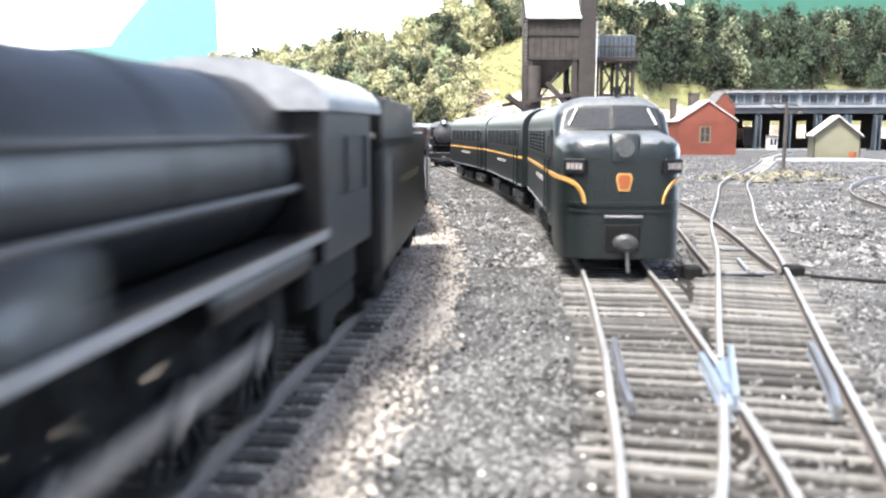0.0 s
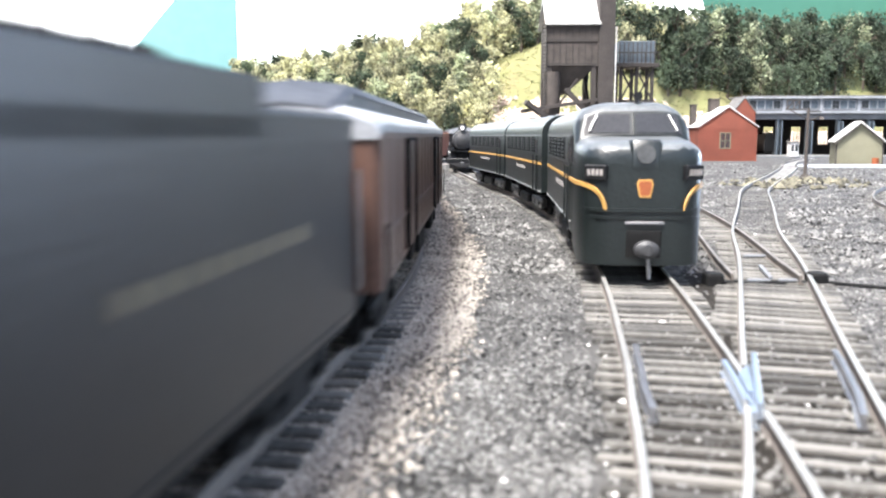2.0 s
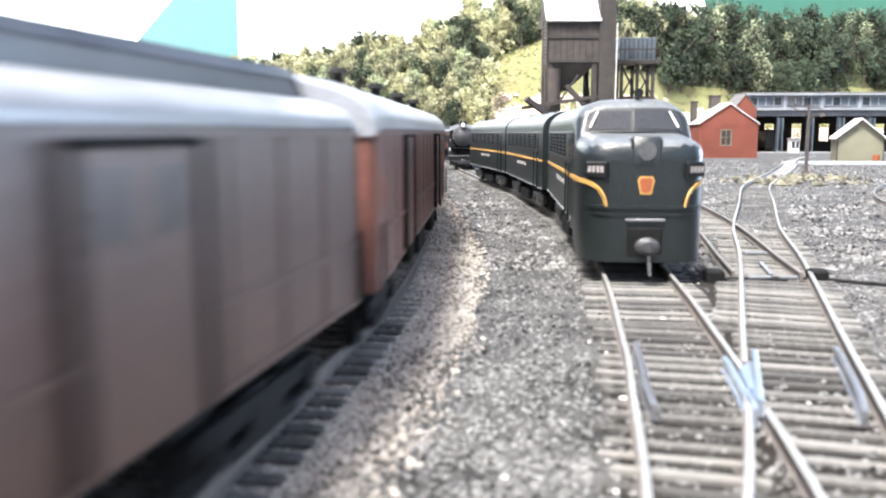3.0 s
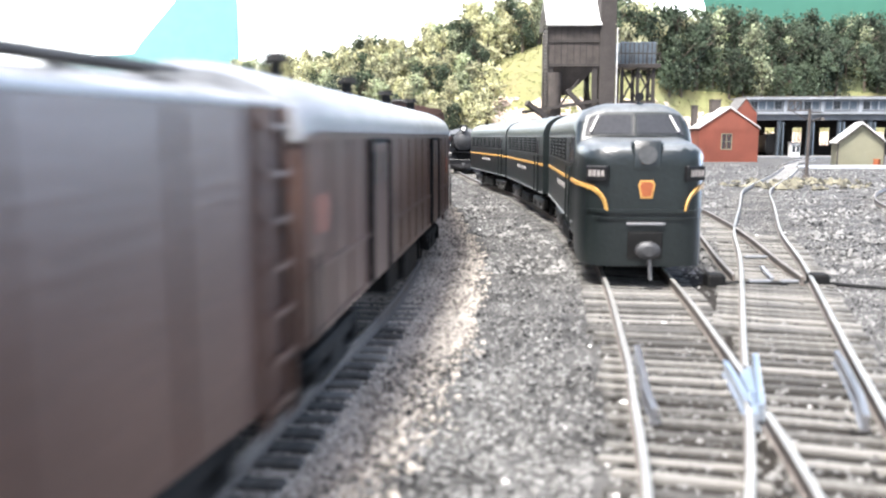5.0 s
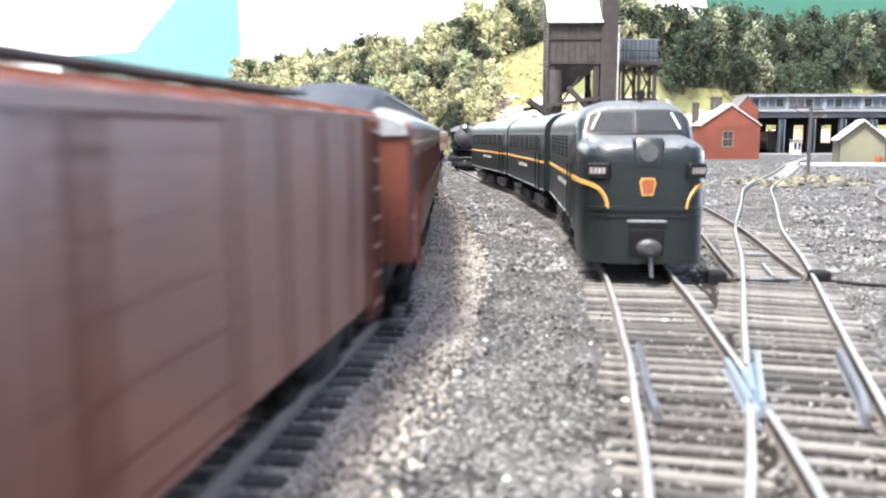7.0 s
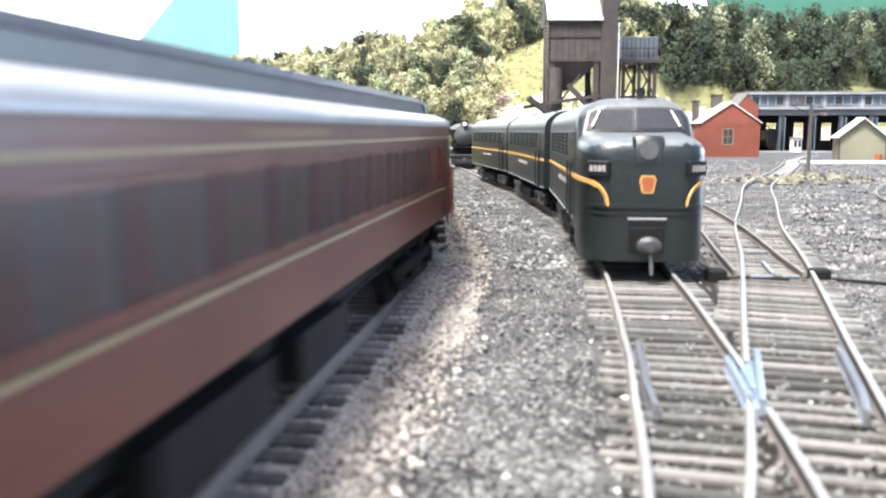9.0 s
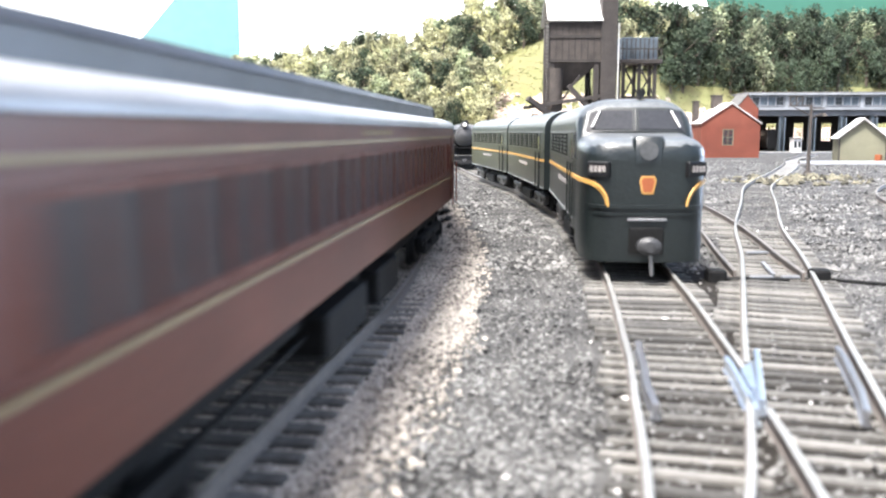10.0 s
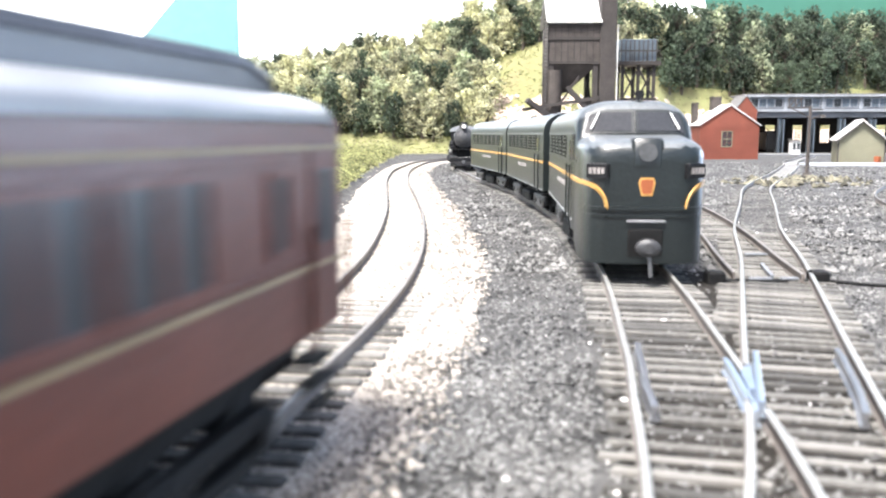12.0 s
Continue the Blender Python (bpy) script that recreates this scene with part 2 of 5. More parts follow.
DIESEL = Line([(8, -20), (22, 45), (31, 84), (36.5, 116), (39.3, 129), (42, 148), (45.8, 172), (50.6, 206), (55.5, 250), (60, 310),
               (61.5, 363), (56.5, 529), (41, 680), (28, 860), (24, 960), (36, 1100), (80, 1230)])
YARD = Line([(14, 10), (28, 50), (41.3, 81), (49, 103), (54, 117.4), (64.5, 148), (85, 206), (102, 255), (110.5, 282), (128, 335), (169.5, 445),
             (216, 570), (257, 660), (333, 815), (434, 1034), (478, 1141), (640, 1450)])
SPUR = Line([(85, 206), (94.5, 255), (104, 298), (117.3, 369), (128, 450), (136, 560), (140, 700)])
EDGE = Line([(225, 330), (232, 380), (262, 480), (330, 600), (430, 720)])
RAIL_TOP = 4.5


# ---- ground, hill and backdrop ----
def smooth(a, b, x):
    t = min(1.0, max(0.0, (x - a) / (b - a)))
    return t * t * (3 - 2 * t)


def hill(x, y):
    """Height of the ground in millimetres."""
    top = float(np.interp(x, [-900, -385, -90, 60, 250, 430, 600, 1400], [80, 118, 178, 250, 262, 255, 225, 222]))
    front = 1500 + 90 * smooth(120, 400, x) + 205 * smooth(440, 540, x)
    h = smooth(front, front + 520 - 260 * smooth(440, 540, x), y) ** 1.25 * top
    # steep knob with a bare yellow slope behind the tower
    h += 118 * math.exp(-((x - 265) / 105) ** 2 - ((y - 1790) / 130) ** 2)
    # low turf bank along the outer side of the main line
    h += 13 * smooth(-54, -95, x + 0.012 * (y - 450)) * smooth(330, 520, y)
    if h > 2:
        h += 6 * noise.noise(Vector((x, y, 0)) * 0.012) + 3 * noise.noise(Vector((x, y, 3)) * 0.04)
    return h


def wooded(x, y):
    """Whether trees stand there."""
    px = 784 + x / y * F
    if px < 870:
        return y > 1635 + 0.10 * max(0, -x)
    if px < 1010:
        return y > 1850
    return y > 1925 + 12 * smooth(430, 540, x)


def ground():
    xs = np.unique(np.concatenate([np.linspace(-2600, -600, 26), np.linspace(-600, -165, 28), np.linspace(-160, -40, 52), np.linspace(-30, 40, 8), np.linspace(40, 700, 100), np.linspace(700, 1500, 55), np.linspace(1500, 3200, 20)]))
    ys = np.unique(np.concatenate([np.linspace(-2500, 0, 20), np.linspace(0, 1500, 90), np.linspace(1500, 2000, 90), np.linspace(2000, 2900, 40)]))
    v, f = [], []
    for y in ys:
        for x in xs:
            z = hill(x, y)
            z += 1.2
            if z < 2.5:
                z += 0.35 * noise.noise(Vector((x, y, 0)) * 0.05)
            v.append((x, y, z))
    n = len(xs)
    for i in range(len(ys) - 1):
        for j in range(n - 1):
            a = i * n + j
            f.append((a, a + 1, a + n + 1, a + n))
    s = Shape()
    s.v, s.f = v, f
    me = s.mesh("ground", True)
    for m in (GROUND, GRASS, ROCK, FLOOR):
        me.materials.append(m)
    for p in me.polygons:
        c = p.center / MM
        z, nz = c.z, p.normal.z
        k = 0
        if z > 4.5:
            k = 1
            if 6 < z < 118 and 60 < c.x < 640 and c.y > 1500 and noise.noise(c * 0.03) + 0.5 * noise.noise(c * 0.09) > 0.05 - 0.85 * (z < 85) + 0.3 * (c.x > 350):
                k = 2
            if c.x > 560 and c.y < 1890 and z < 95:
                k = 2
            # ground among the trees is coloured dark to imitate shade under the crowns
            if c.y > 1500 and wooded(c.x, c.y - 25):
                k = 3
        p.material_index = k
    ob = new("ground", me)
    tagged(ob, "grey cinder yard ground rising to a grassy wooded hill", "ground", kind="structure")


ground()


def backdrop():
    pts = [(-2600, 900), (-1900, 2100), (-900, 2650), (200, 2800), (1300, 2750), (2300, 2300), (3000, 1300)]
    line = Line(pts)
    for name, m, z0, z1, off, label in (("backdrop", SKYWHITE, -20, 640, 0, "white sky board behind the layout, glowing by itself"),):
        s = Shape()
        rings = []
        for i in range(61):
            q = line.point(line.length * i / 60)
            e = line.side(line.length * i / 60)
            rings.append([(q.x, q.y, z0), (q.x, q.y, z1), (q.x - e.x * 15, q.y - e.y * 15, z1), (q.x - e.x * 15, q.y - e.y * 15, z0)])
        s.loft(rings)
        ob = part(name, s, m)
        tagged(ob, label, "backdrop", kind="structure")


backdrop()


def painted_panel(name, label, m, outline, y):
    """A flat painted cut-out that stands before the sky board; outline in (x, z)."""
    s = Shape()
    s.loft([[(x, q, z) for x, z in outline] for q in (y, y + 6)])
    tagged(part(name, s, m), label, "backdrop", kind="structure")


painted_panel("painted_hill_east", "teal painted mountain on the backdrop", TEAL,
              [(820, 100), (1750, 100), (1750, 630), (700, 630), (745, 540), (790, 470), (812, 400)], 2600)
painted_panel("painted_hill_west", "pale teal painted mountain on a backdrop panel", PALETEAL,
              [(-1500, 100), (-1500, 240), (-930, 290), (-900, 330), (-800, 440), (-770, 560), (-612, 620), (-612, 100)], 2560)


def fill_surround():
    """An added wall piece and window frame round the fill lamp, unseen beyond the yard."""
    m = FILL_AT @ pose(0, 0, -0.03)
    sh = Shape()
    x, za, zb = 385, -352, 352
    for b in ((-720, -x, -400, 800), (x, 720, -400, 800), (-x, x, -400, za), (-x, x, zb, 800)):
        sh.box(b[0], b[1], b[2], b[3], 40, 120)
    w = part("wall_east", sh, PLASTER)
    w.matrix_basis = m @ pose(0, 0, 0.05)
    tagged(w, "plain pale added wall round the blue fill lamp, out of view", "wall", kind="structure")
    f = thing("window_1", "pale added window frame at the blue fill lamp, out of view", "window", kind="structure", m=m @ pose(0, 0, 0.03))
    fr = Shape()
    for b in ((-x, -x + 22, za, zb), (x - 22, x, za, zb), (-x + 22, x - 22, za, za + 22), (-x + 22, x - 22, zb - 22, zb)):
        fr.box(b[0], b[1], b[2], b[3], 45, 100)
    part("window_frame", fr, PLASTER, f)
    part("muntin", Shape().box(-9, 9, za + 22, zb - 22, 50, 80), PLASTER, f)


fill_surround()


def tiny_rail(line, off, s0, s1, step=12, z0=2.0, z1=RAIL_TOP, w=1.0):
    """A rail's web, foot and head along a line, sideways by off."""
    prof = [(-0.7, z0), (0.7, z0), (0.7, z0 + 0.3), (0.3, z0 + 0.5), (0.3, z1 - 0.7), (w / 2, z1 - 0.6), (w / 2, z1 - 0.1), (w / 2 - 0.15, z1),
            (-w / 2 + 0.15, z1), (-w / 2, z1 - 0.1), (-w / 2, z1 - 0.6), (-0.3, z1 - 0.7), (-0.3, z0 + 0.5), (-0.7, z0 + 0.3)]
    rings = []
    n = max(2, int((s1 - s0) / step))
    for i in range(n + 1):
        s = s0 + (s1 - s0) * i / n
        p, e = line.point(s), line.side(s)
        o = off(s) if callable(off) else off
        rings.append([(p.x + e.x * (o + a), p.y + e.y * (o + a), z) for a, z in prof])
    sh = Shape()
    sh.loft(rings)
    return sh


def rail_part(parent, *args, label="", m=None, head=None, **kw):
    me = tiny_rail(*args, **kw).mesh("rail", True)
    me.materials.append(m or head or RAIL)
    me.materials.append(RAILSIDE)
    if m is None:
        for p in me.polygons:
            p.material_index = 0 if p.normal.z > 0.5 and p.center.z > 3.9 * MM else 1
    ob = new("rail", me)
    ob.parent = parent
    return ob


def tie_mesh(length, seed):
    r = random.Random(seed)
    s = Shape()
    s.box(-length / 2, length / 2, -1.3, 1.3, 0.4, 2.2 + r.uniform(-0.1, 0.1), 0.25)
    me = s.mesh("tie")
    me.materials.append(TIE)
    return me


TIES = [tie_mesh(29 + 0.5 * k, k) for k in range(3)]
GAUGE = 16.5 / 2 + 0.5


def track(line, s0, s1, label, rails=True, pitch=5.2, tie_from=None, bury=lambda y: 0.0, group="yard tracks"):
    t = thing("railway_track", label, "railway track", group, "structure")
    if rails:
        for o in (-GAUGE, GAUGE):
            rail_part(t, line, o, s0, s1, head=RAILDULL)
    r = random.Random(int(s1))
    s = s0 if tie_from is None else tie_from
    while s < s1:
        p, e = line.point(s), line.side(s)
        ob = new("tie", r.choice(TIES))
        ob.parent = t
        ob.matrix_basis = at(p.x, p.y, r.uniform(-0.25, 0.1) - bury(p.y), math.degrees(math.atan2(e.y, e.x)) + r.uniform(-1.5, 1.5))
        s += pitch * r.uniform(0.94, 1.06)
    return t


main_track = track(MAIN, MAIN.near(-60), MAIN.near(-60) + 1400, "curved main line track with weathered ties", pitch=5.4, bury=lambda y: 0.75 * smooth(150, 260, y))


def roadbed(name, line, s0, s1, left, right, top, m, label):
    """A low bank of pale fine ballast under a track, with a ragged edge."""
    sh = Shape()
    rings = []
    n = int((s1 - s0) / 9)
    for i in range(n + 1):
        s = s0 + (s1 - s0) * i / n
        p, e = line.point(s), line.side(s)
        rag = [5 * noise.noise(Vector((s * 0.03, k, 0))) + 3 * noise.noise(Vector((s * 0.13, k, 5))) for k in (0.3, 7.7)]
        grow = smooth(110, 260, p.y) * smooth(0, 60, s1 - s)
        row = []
        wide = 0.08 + 0.92 * smooth(0, 190, s - s0)
        for o, z in ((left + rag[0], 0.4), (left + 6 + rag[0], top), (-9, top), (0, top + 0.1), (9, top), (right - 6 + rag[1], top), (right + rag[1], 0.4)):
            h = z if z < 1 else 1.45 + (z - 1.45) * grow
            o *= wide
            row.append((p.x + e.x * o, p.y + e.y * o, h + 0.12 * noise.noise(Vector((p.x + o, p.y, 2)) * 0.15)))
        rings.append(row + [(p.x + e.x * right * wide, p.y + e.y * right * wide, -1.5), (p.x + e.x * left * wide, p.y + e.y * left * wide, -1.5)])
    sh.loft(rings)
    tagged(part(name, sh, m, smooth=True), label, "ballast", kind="structure")


roadbed("roadbed", MAIN, MAIN.near(-190), MAIN.near(1000) + 330, -34, 29, 1.95, PALEBED, "bank of pale fine ballast under the main line")


# ---- yard tracks and the turnout ----
D_FROG, Y_FROG = DIESEL.near(117.0), YARD.near(117.0)
diesel_track = track(DIESEL, 0, DIESEL.length, "siding track curving away behind the turnout", rails=False, tie_from=D_FROG + 95)
rail_part(diesel_track, DIESEL, -GAUGE, 0, DIESEL.length)
rail_part(diesel_track, DIESEL, GAUGE, D_FROG + 12, DIESEL.length)
yard_track = track(YARD, 0, YARD.length, "yard lead track running to the roundhouse", rails=False, tie_from=Y_FROG + 95, bury=lambda y: 1.0 * smooth(230, 400, y))
rail_part(yard_track, YARD, GAUGE, 0, YARD.length)
rail_part(yard_track, YARD, -GAUGE, Y_FROG + 12, YARD.length)
spur_track = track(SPUR, 14, SPUR.length, "short spur joining the yard lead", pitch=5.4, tie_from=110)
roadbed("roadbed", YARD, YARD.near(600), YARD.length, -13, 13, 1.75, GREYBED, "pale fine ballast under the yard lead")
edge_track = track(EDGE, 0, EDGE.length, "bent spur track in the gravel yard", bury=lambda y: 1.0)

turnout = thing("turnout", "turnout with bright metal frog and grey weathered ties", "turnout", kind="structure")
# closure rails that end at the knuckles of the frog, where the wing rails begin
rail_part(turnout, DIESEL, GAUGE, 0, D_FROG - 7)
rail_part(turnout, YARD, -GAUGE, 0, Y_FROG - 7)
part("wing_rail", tiny_rail(DIESEL, GAUGE - 1.6, D_FROG - 8, D_FROG + 19, step=3), FROG, turnout, "bright steel wing rail")
part("wing_rail", tiny_rail(YARD, -GAUGE + 1.7, Y_FROG - 8, Y_FROG + 21, step=3), FROG, turnout, "bright steel wing rail")
pa, ea = DIESEL.point(D_FROG + 12), DIESEL.side(D_FROG + 12)
pb, eb = YARD.point(Y_FROG + 12), YARD.side(Y_FROG + 12)
ra, rb = pa + ea * GAUGE, pb - eb * GAUGE
tip = (DIESEL.point(D_FROG) + DIESEL.side(D_FROG) * GAUGE + YARD.point(Y_FROG) - YARD.side(Y_FROG) * GAUGE) / 2
v = Shape()
v.loft([[(ra.x - 0.6, ra.y, z), (rb.x + 0.6, rb.y, z), (tip.x + 0.5, tip.y, z), (tip.x - 0.5, tip.y, z)] for z in (2.1, RAIL_TOP + 0.02)])
part("frog", v, FROG, turnout, "bright bluish steel frog point")
for line, o, s in ((DIESEL, -GAUGE + 2.0, D_FROG), (YARD, GAUGE - 2.0, Y_FROG)):
    flare = lambda q, o=o, s=s: o - math.copysign(0.6, o) * (smooth(s + 4, s - 9, q) + 0.4 * smooth(s + 22, s + 27, q))
    part("guard_rail", tiny_rail(line, flare, s - 8, s + 28, step=2, z1=RAIL_TOP - 0.1), STEEL, turnout)
# dirt bed whose near-black colour imitates the shade between the ties
bed = Shape()
rings = []
for i in range(33):
    q = 50 + 190 * i / 32
    a, b = DIESEL.point(DIESEL.near(q)), YARD.point(YARD.near(q))
    d = (YARD.side(YARD.near(q)) + DIESEL.side(DIESEL.near(q))).normalized()
    wl, wr = (13 + 2.5 * noise.noise(Vector((q * 0.09, k, 0))) for k in (1.0, 4.0))
    l0, r0 = a - d * wl, b + d * wr
    rings.append([(l0.x, l0.y, 0.6), (l0.x + d.x * 2, l0.y + d.y * 2, 1.62), (r0.x - d.x * 2, r0.y - d.y * 2, 1.62), (r0.x, r0.y, 0.6)])
bed.loft(rings)
part("dirt_bed", bed, GAPSHADE, turnout, "dirt between the ties, coloured dark to imitate shade")
rt = random.Random(5)
y = 66.0
while y < 215:
    a, b = DIESEL.point(DIESEL.near(y)), YARD.point(YARD.near(y))
    span = (b - a).length
    d = (YARD.side(YARD.near(y)) + DIESEL.side(DIESEL.near(y))).normalized()
    if span < 26:
        for sx, mid in ((-1, a), (1, b)):
            k = rt.uniform(0.66, 0.9)
            out, inn = 13.2 + rt.uniform(-0.8, 1.4), span / 2 - 0.7 - rt.uniform(0, 0.9)
            sh = Shape()
            sh.box(*sorted((-sx * inn, sx * out)), -k, k, 0.4, 2.45, 0.25)
            e = (d * 2 + (DIESEL if sx < 0 else YARD).side((DIESEL if sx < 0 else YARD).near(y))).normalized()
            ob = part("tie", sh, TIE, turnout)
            along = rt.uniform(-0.35, 0.35)
            ob.matrix_basis = at(mid.x - e.y * along, mid.y + e.x * along, rt.uniform(-0.35, 0.05), math.degrees(math.atan2(e.y, e.x)) + rt.uniform(-1, 1))
    else:
        for c, e in ((a, DIESEL.side(DIESEL.near(y))), (b, YARD.side(YARD.near(y)))):
            ob = new("tie", rt.choice(TIES))
            ob.parent = turnout
            ob.matrix_basis = at(c.x, c.y, rt.uniform(-0.3, 0.1), math.degrees(math.atan2(e.y, e.x)))
    y += 5.0 * rt.uniform(0.95, 1.05)


def point_rod():
    c = thing("throw_bar", "dark throw bar with pale plates under the points", "throw bar", kind="structure")
    part("bar", Shape().box(72, 103, 219.5, 222.5, 0.8, 2.6, 0.3), UNDER, c)
    for x0, x1, y in ((83, 89, 221), (91.5, 96.5, 221), (98.5, 106, 267)):
        part("plate", Shape().box(x0, x1, y - 0.8, y + 0.8, 2.5, 3.1, 0.2), CONCRETE, c, "pale metal plate")
    part("link", Shape().beam((95.2, 244, 3.0), (90, 223, 3.0), 1.0, 0.8), CONCRETE, c)
    for x in (73.5, 101.5):
        part("box", Shape().box(x - 2.4, x + 2.4, 218, 223, 1, 5.0, 0.6), UNDER, c)
    part("rod", Shape().tube((103, 219, 2.4), (150, 190, 2.4), 0.5, n=8), UNDER, c)


point_rod()


# ---- vehicles: x ahead, y to their left, z up from the rail's top ----
def wheelset(parent, x, r=5.0, gauge=15.6, name="wheelset"):
    s = Shape()
    for sy in (-1, 1):
        s.tube((0, sy * gauge / 2, 0), (0, sy * (gauge / 2 + 0.7), 0), r + 0.6, n=18)
        s.tube((0, sy * (gauge / 2 + 0.7), 0), (0, sy * (gauge / 2 + 2.4), 0), r, r - 0.2, n=18)
    s.tube((0, -gauge / 2, 0), (0, gauge / 2, 0), 1.0, n=8)
    ob = part(name, s, UNDER, parent, smooth=True)
    ob.matrix_basis = at(x, 0, r)
    return ob


def truck(parent, x, base=26, axles=2, r=4.9, width=24, m=None):
    """A truck's sideframes with springs and journal boxes; the wheelsets stay with the truck."""
    t = Shape()
    for sy in (-1, 1):
        y0, y1 = sorted((sy * (width / 2 - 2.2), sy * width / 2))
        t.box(-base / 2 - 4, base / 2 + 4, y0, y1, r + 0.5, r + 2.6, 0.5)
        t.box(-5, 5, y0 - 0.2, y1 + 0.2, r - 2.2, r + 2.0, 0.4)
        t.box(-base / 2 + 3, base / 2 - 3, y0, y1, r - 2.8, r - 1.4, 0.3)
        for k in range(axles):
            ax = -base / 2 + base * k / (axles - 1)
            t.box(ax - 1.7, ax + 1.7, y0 - 0.3, y1 + 0.5, r - 1.7, r + 2.2, 0.5)
    t.box(-4, 4, -width / 2 + 1, width / 2 - 1, r, r + 3, 0.3)
    ob = part("truck", t, m or UNDER, parent)
    ob.matrix_basis = at(x, 0, 0)
    for k in range(axles):
        wheelset(ob, -base / 2 + base * k / (axles - 1), r)
    return ob


def coupler(parent, x):
    s = Shape()
    d = 1 if x > 0 else -1
    s.beam((0, 0, 8), (d * 5, 0, 8), 1.6, 1.8)
    s.box(min(d * 4, d * 7.4), max(d * 4, d * 7.4), -2.0, 1.8, 6.4, 9.6, 0.5)
    ob = part("coupler", s, SMOKE, parent)
    ob.matrix_basis = at(x, 0, 0)


def roof_profile(w, z0, rise, n=14, eave=0.4, thick=1.0, k=2.0):
    p = []
    for i in range(n + 1):
        a = math.pi * i / n
        c = math.cos(a)
        p.append(((w / 2 + eave) * math.copysign(abs(c) ** (2 / k), c), z0 + rise * math.sin(a) ** (2 / k)))
    return p + [(-(w / 2 + eave), z0 - thick), ((w / 2 + eave), z0 - thick)]


def windows_row(body, xs, w, h, z, y, m, frame_m, sill=True):
    for x in xs:
        for sy in (-1, 1):
            s = Shape()
            f = 0.7
            yy = sy * y
            o = sorted((yy - sy * 0.2, yy + sy * 0.45))
            s.ring_frame(x - w / 2, x + w / 2, z, z + h, f, *o)
            win = part("window", s, frame_m, body)
            p = Shape()
            p.box(x - w / 2, x + w / 2, *sorted((yy - sy * 0.1, yy + sy * 0.12)), z, z + h)
            part("pane", p, m, win)


W_CAR = 30.2


def passenger_car(length, m=None):
    """Heavyweight coach with clerestory roof, gold lines and paired windows."""
    c = thing("passenger_car", "tuscan red heavyweight passenger coach with clerestory roof and gold lines", "railway car", "cars of the passing train")
    hw, z0, z1, L = W_CAR / 2, 14.2, 39.0, length / 2
    s = Shape()
    s.box(-L, L, -hw, hw, z0, z1, 0.8)
    body = part("body", s, TUSCAN, c)
    for sx in (-1, 1):
        d = Shape()
        d.box(min(sx * L, sx * (L + 2.2)), max(sx * L, sx * (L + 2.2)), -7, 7, 10.6, 41, 0.6)
        part("diaphragm", d, UNDER, body)
    roof = Shape()
    low = roof_profile(W_CAR, z1, 3.4, 12, 0.7, 0.8)
    roof.extrude_x(low, [(-L - 0.5, 0.9, -1.5), (-L + 5, 1, 0), (L - 5, 1, 0), (L + 0.5, 0.9, -1.5)])
    rf = part("roof", roof, ROOFGREY, c, "glossy dark roof", smooth=True)
    cl = Shape()
    prof = [(9.2, z1 + 1.5), (9.2, z1 + 5.2), (9.8, z1 + 5.2), (9.0, z1 + 6.4), (5, z1 + 7.3), (0, z1 + 7.6), (-5, z1 + 7.3), (-9.0, z1 + 6.4), (-9.8, z1 + 5.2), (-9.2, z1 + 5.2), (-9.2, z1 + 1.5)]
    cl.extrude_x(prof, [(-L - 0.2, 0.75, -4.6), (-L + 6, 0.95, -1.4), (-L + 13, 1, 0), (L - 13, 1, 0), (L - 6, 0.95, -1.4), (L + 0.2, 0.75, -4.6)])
    part("clerestory", cl, CLERESTORY, c, "dark clerestory", smooth=True)
    # windows in pairs
    n = int((length - 62) / 15.2)
    xs = [-(n - 1) * 7.6 + 15.2 * i for i in range(n)]
    windows_row(body, [x + d for x in xs for d in (-3.6, 3.6)], 5.6, 9.0, 24.0, hw, WINDOW, TUSCAN)
    windows_row(body, [-L + 19, L - 19], 3.6, 7.5, 25.0, hw, WINDOW, TUSCAN)
    for sx in (-1, 1):
        for sy in (-1, 1):
            d = Shape()
            yy = sorted((sy * (hw - 0.1), sy * (hw + 0.25)))
            d.box(min(sx * (L - 1.5), sx * (L - 10.5)), max(sx * (L - 1.5), sx * (L - 10.5)), *yy, 14.5, 36, 0.2)
            dr = part("door", d, TUSCAN, body)
            w = Shape()
            w.box(min(sx * (L - 3.6), sx * (L - 8.4)), max(sx * (L - 3.6), sx * (L - 8.4)), *sorted((sy * (hw + 0.2), sy * (hw + 0.4))), 24.5, 33, 0.2)
            part("pane", w, WINDOW, dr)
            g = Shape()
            for q in (0.6, 11.6):
                g.tube((sx * (L - q), sy * (hw + 1.0), 13), (sx * (L - q), sy * (hw + 1.0), 27), 0.3, n=6)
            part("grab_iron", g, TUSCAN, body)
            st = Shape()
            for k in range(3):
                st.box(min(sx * (L - 1), sx * (L - 10)), max(sx * (L - 1), sx * (L - 10)), *sorted((sy * (hw - 3.5 + k * 1.0), sy * (hw - 0.8 + k * 0.2))), 9.6 - k * 2.6, 10.3 - k * 2.6)
            part("step", st, UNDER, body)
    for z in (21.8, 35.2):
        for sy in (-1, 1):
            g = Shape()
            g.box(-L + 0.8, L - 0.8, *sorted((sy * (hw + 0.05), sy * (hw + 0.42))), z, z + 0.6)
            part("gold_line", g, DULLGOLD, body, "thin faded gold line")
    for z in (22.8, 34.0):
        for sy in (-1, 1):
            g = Shape()
            g.box(-L + 12, L - 12, *sorted((sy * (hw - 0.05), sy * (hw + 0.3))), z, z + 0.5)
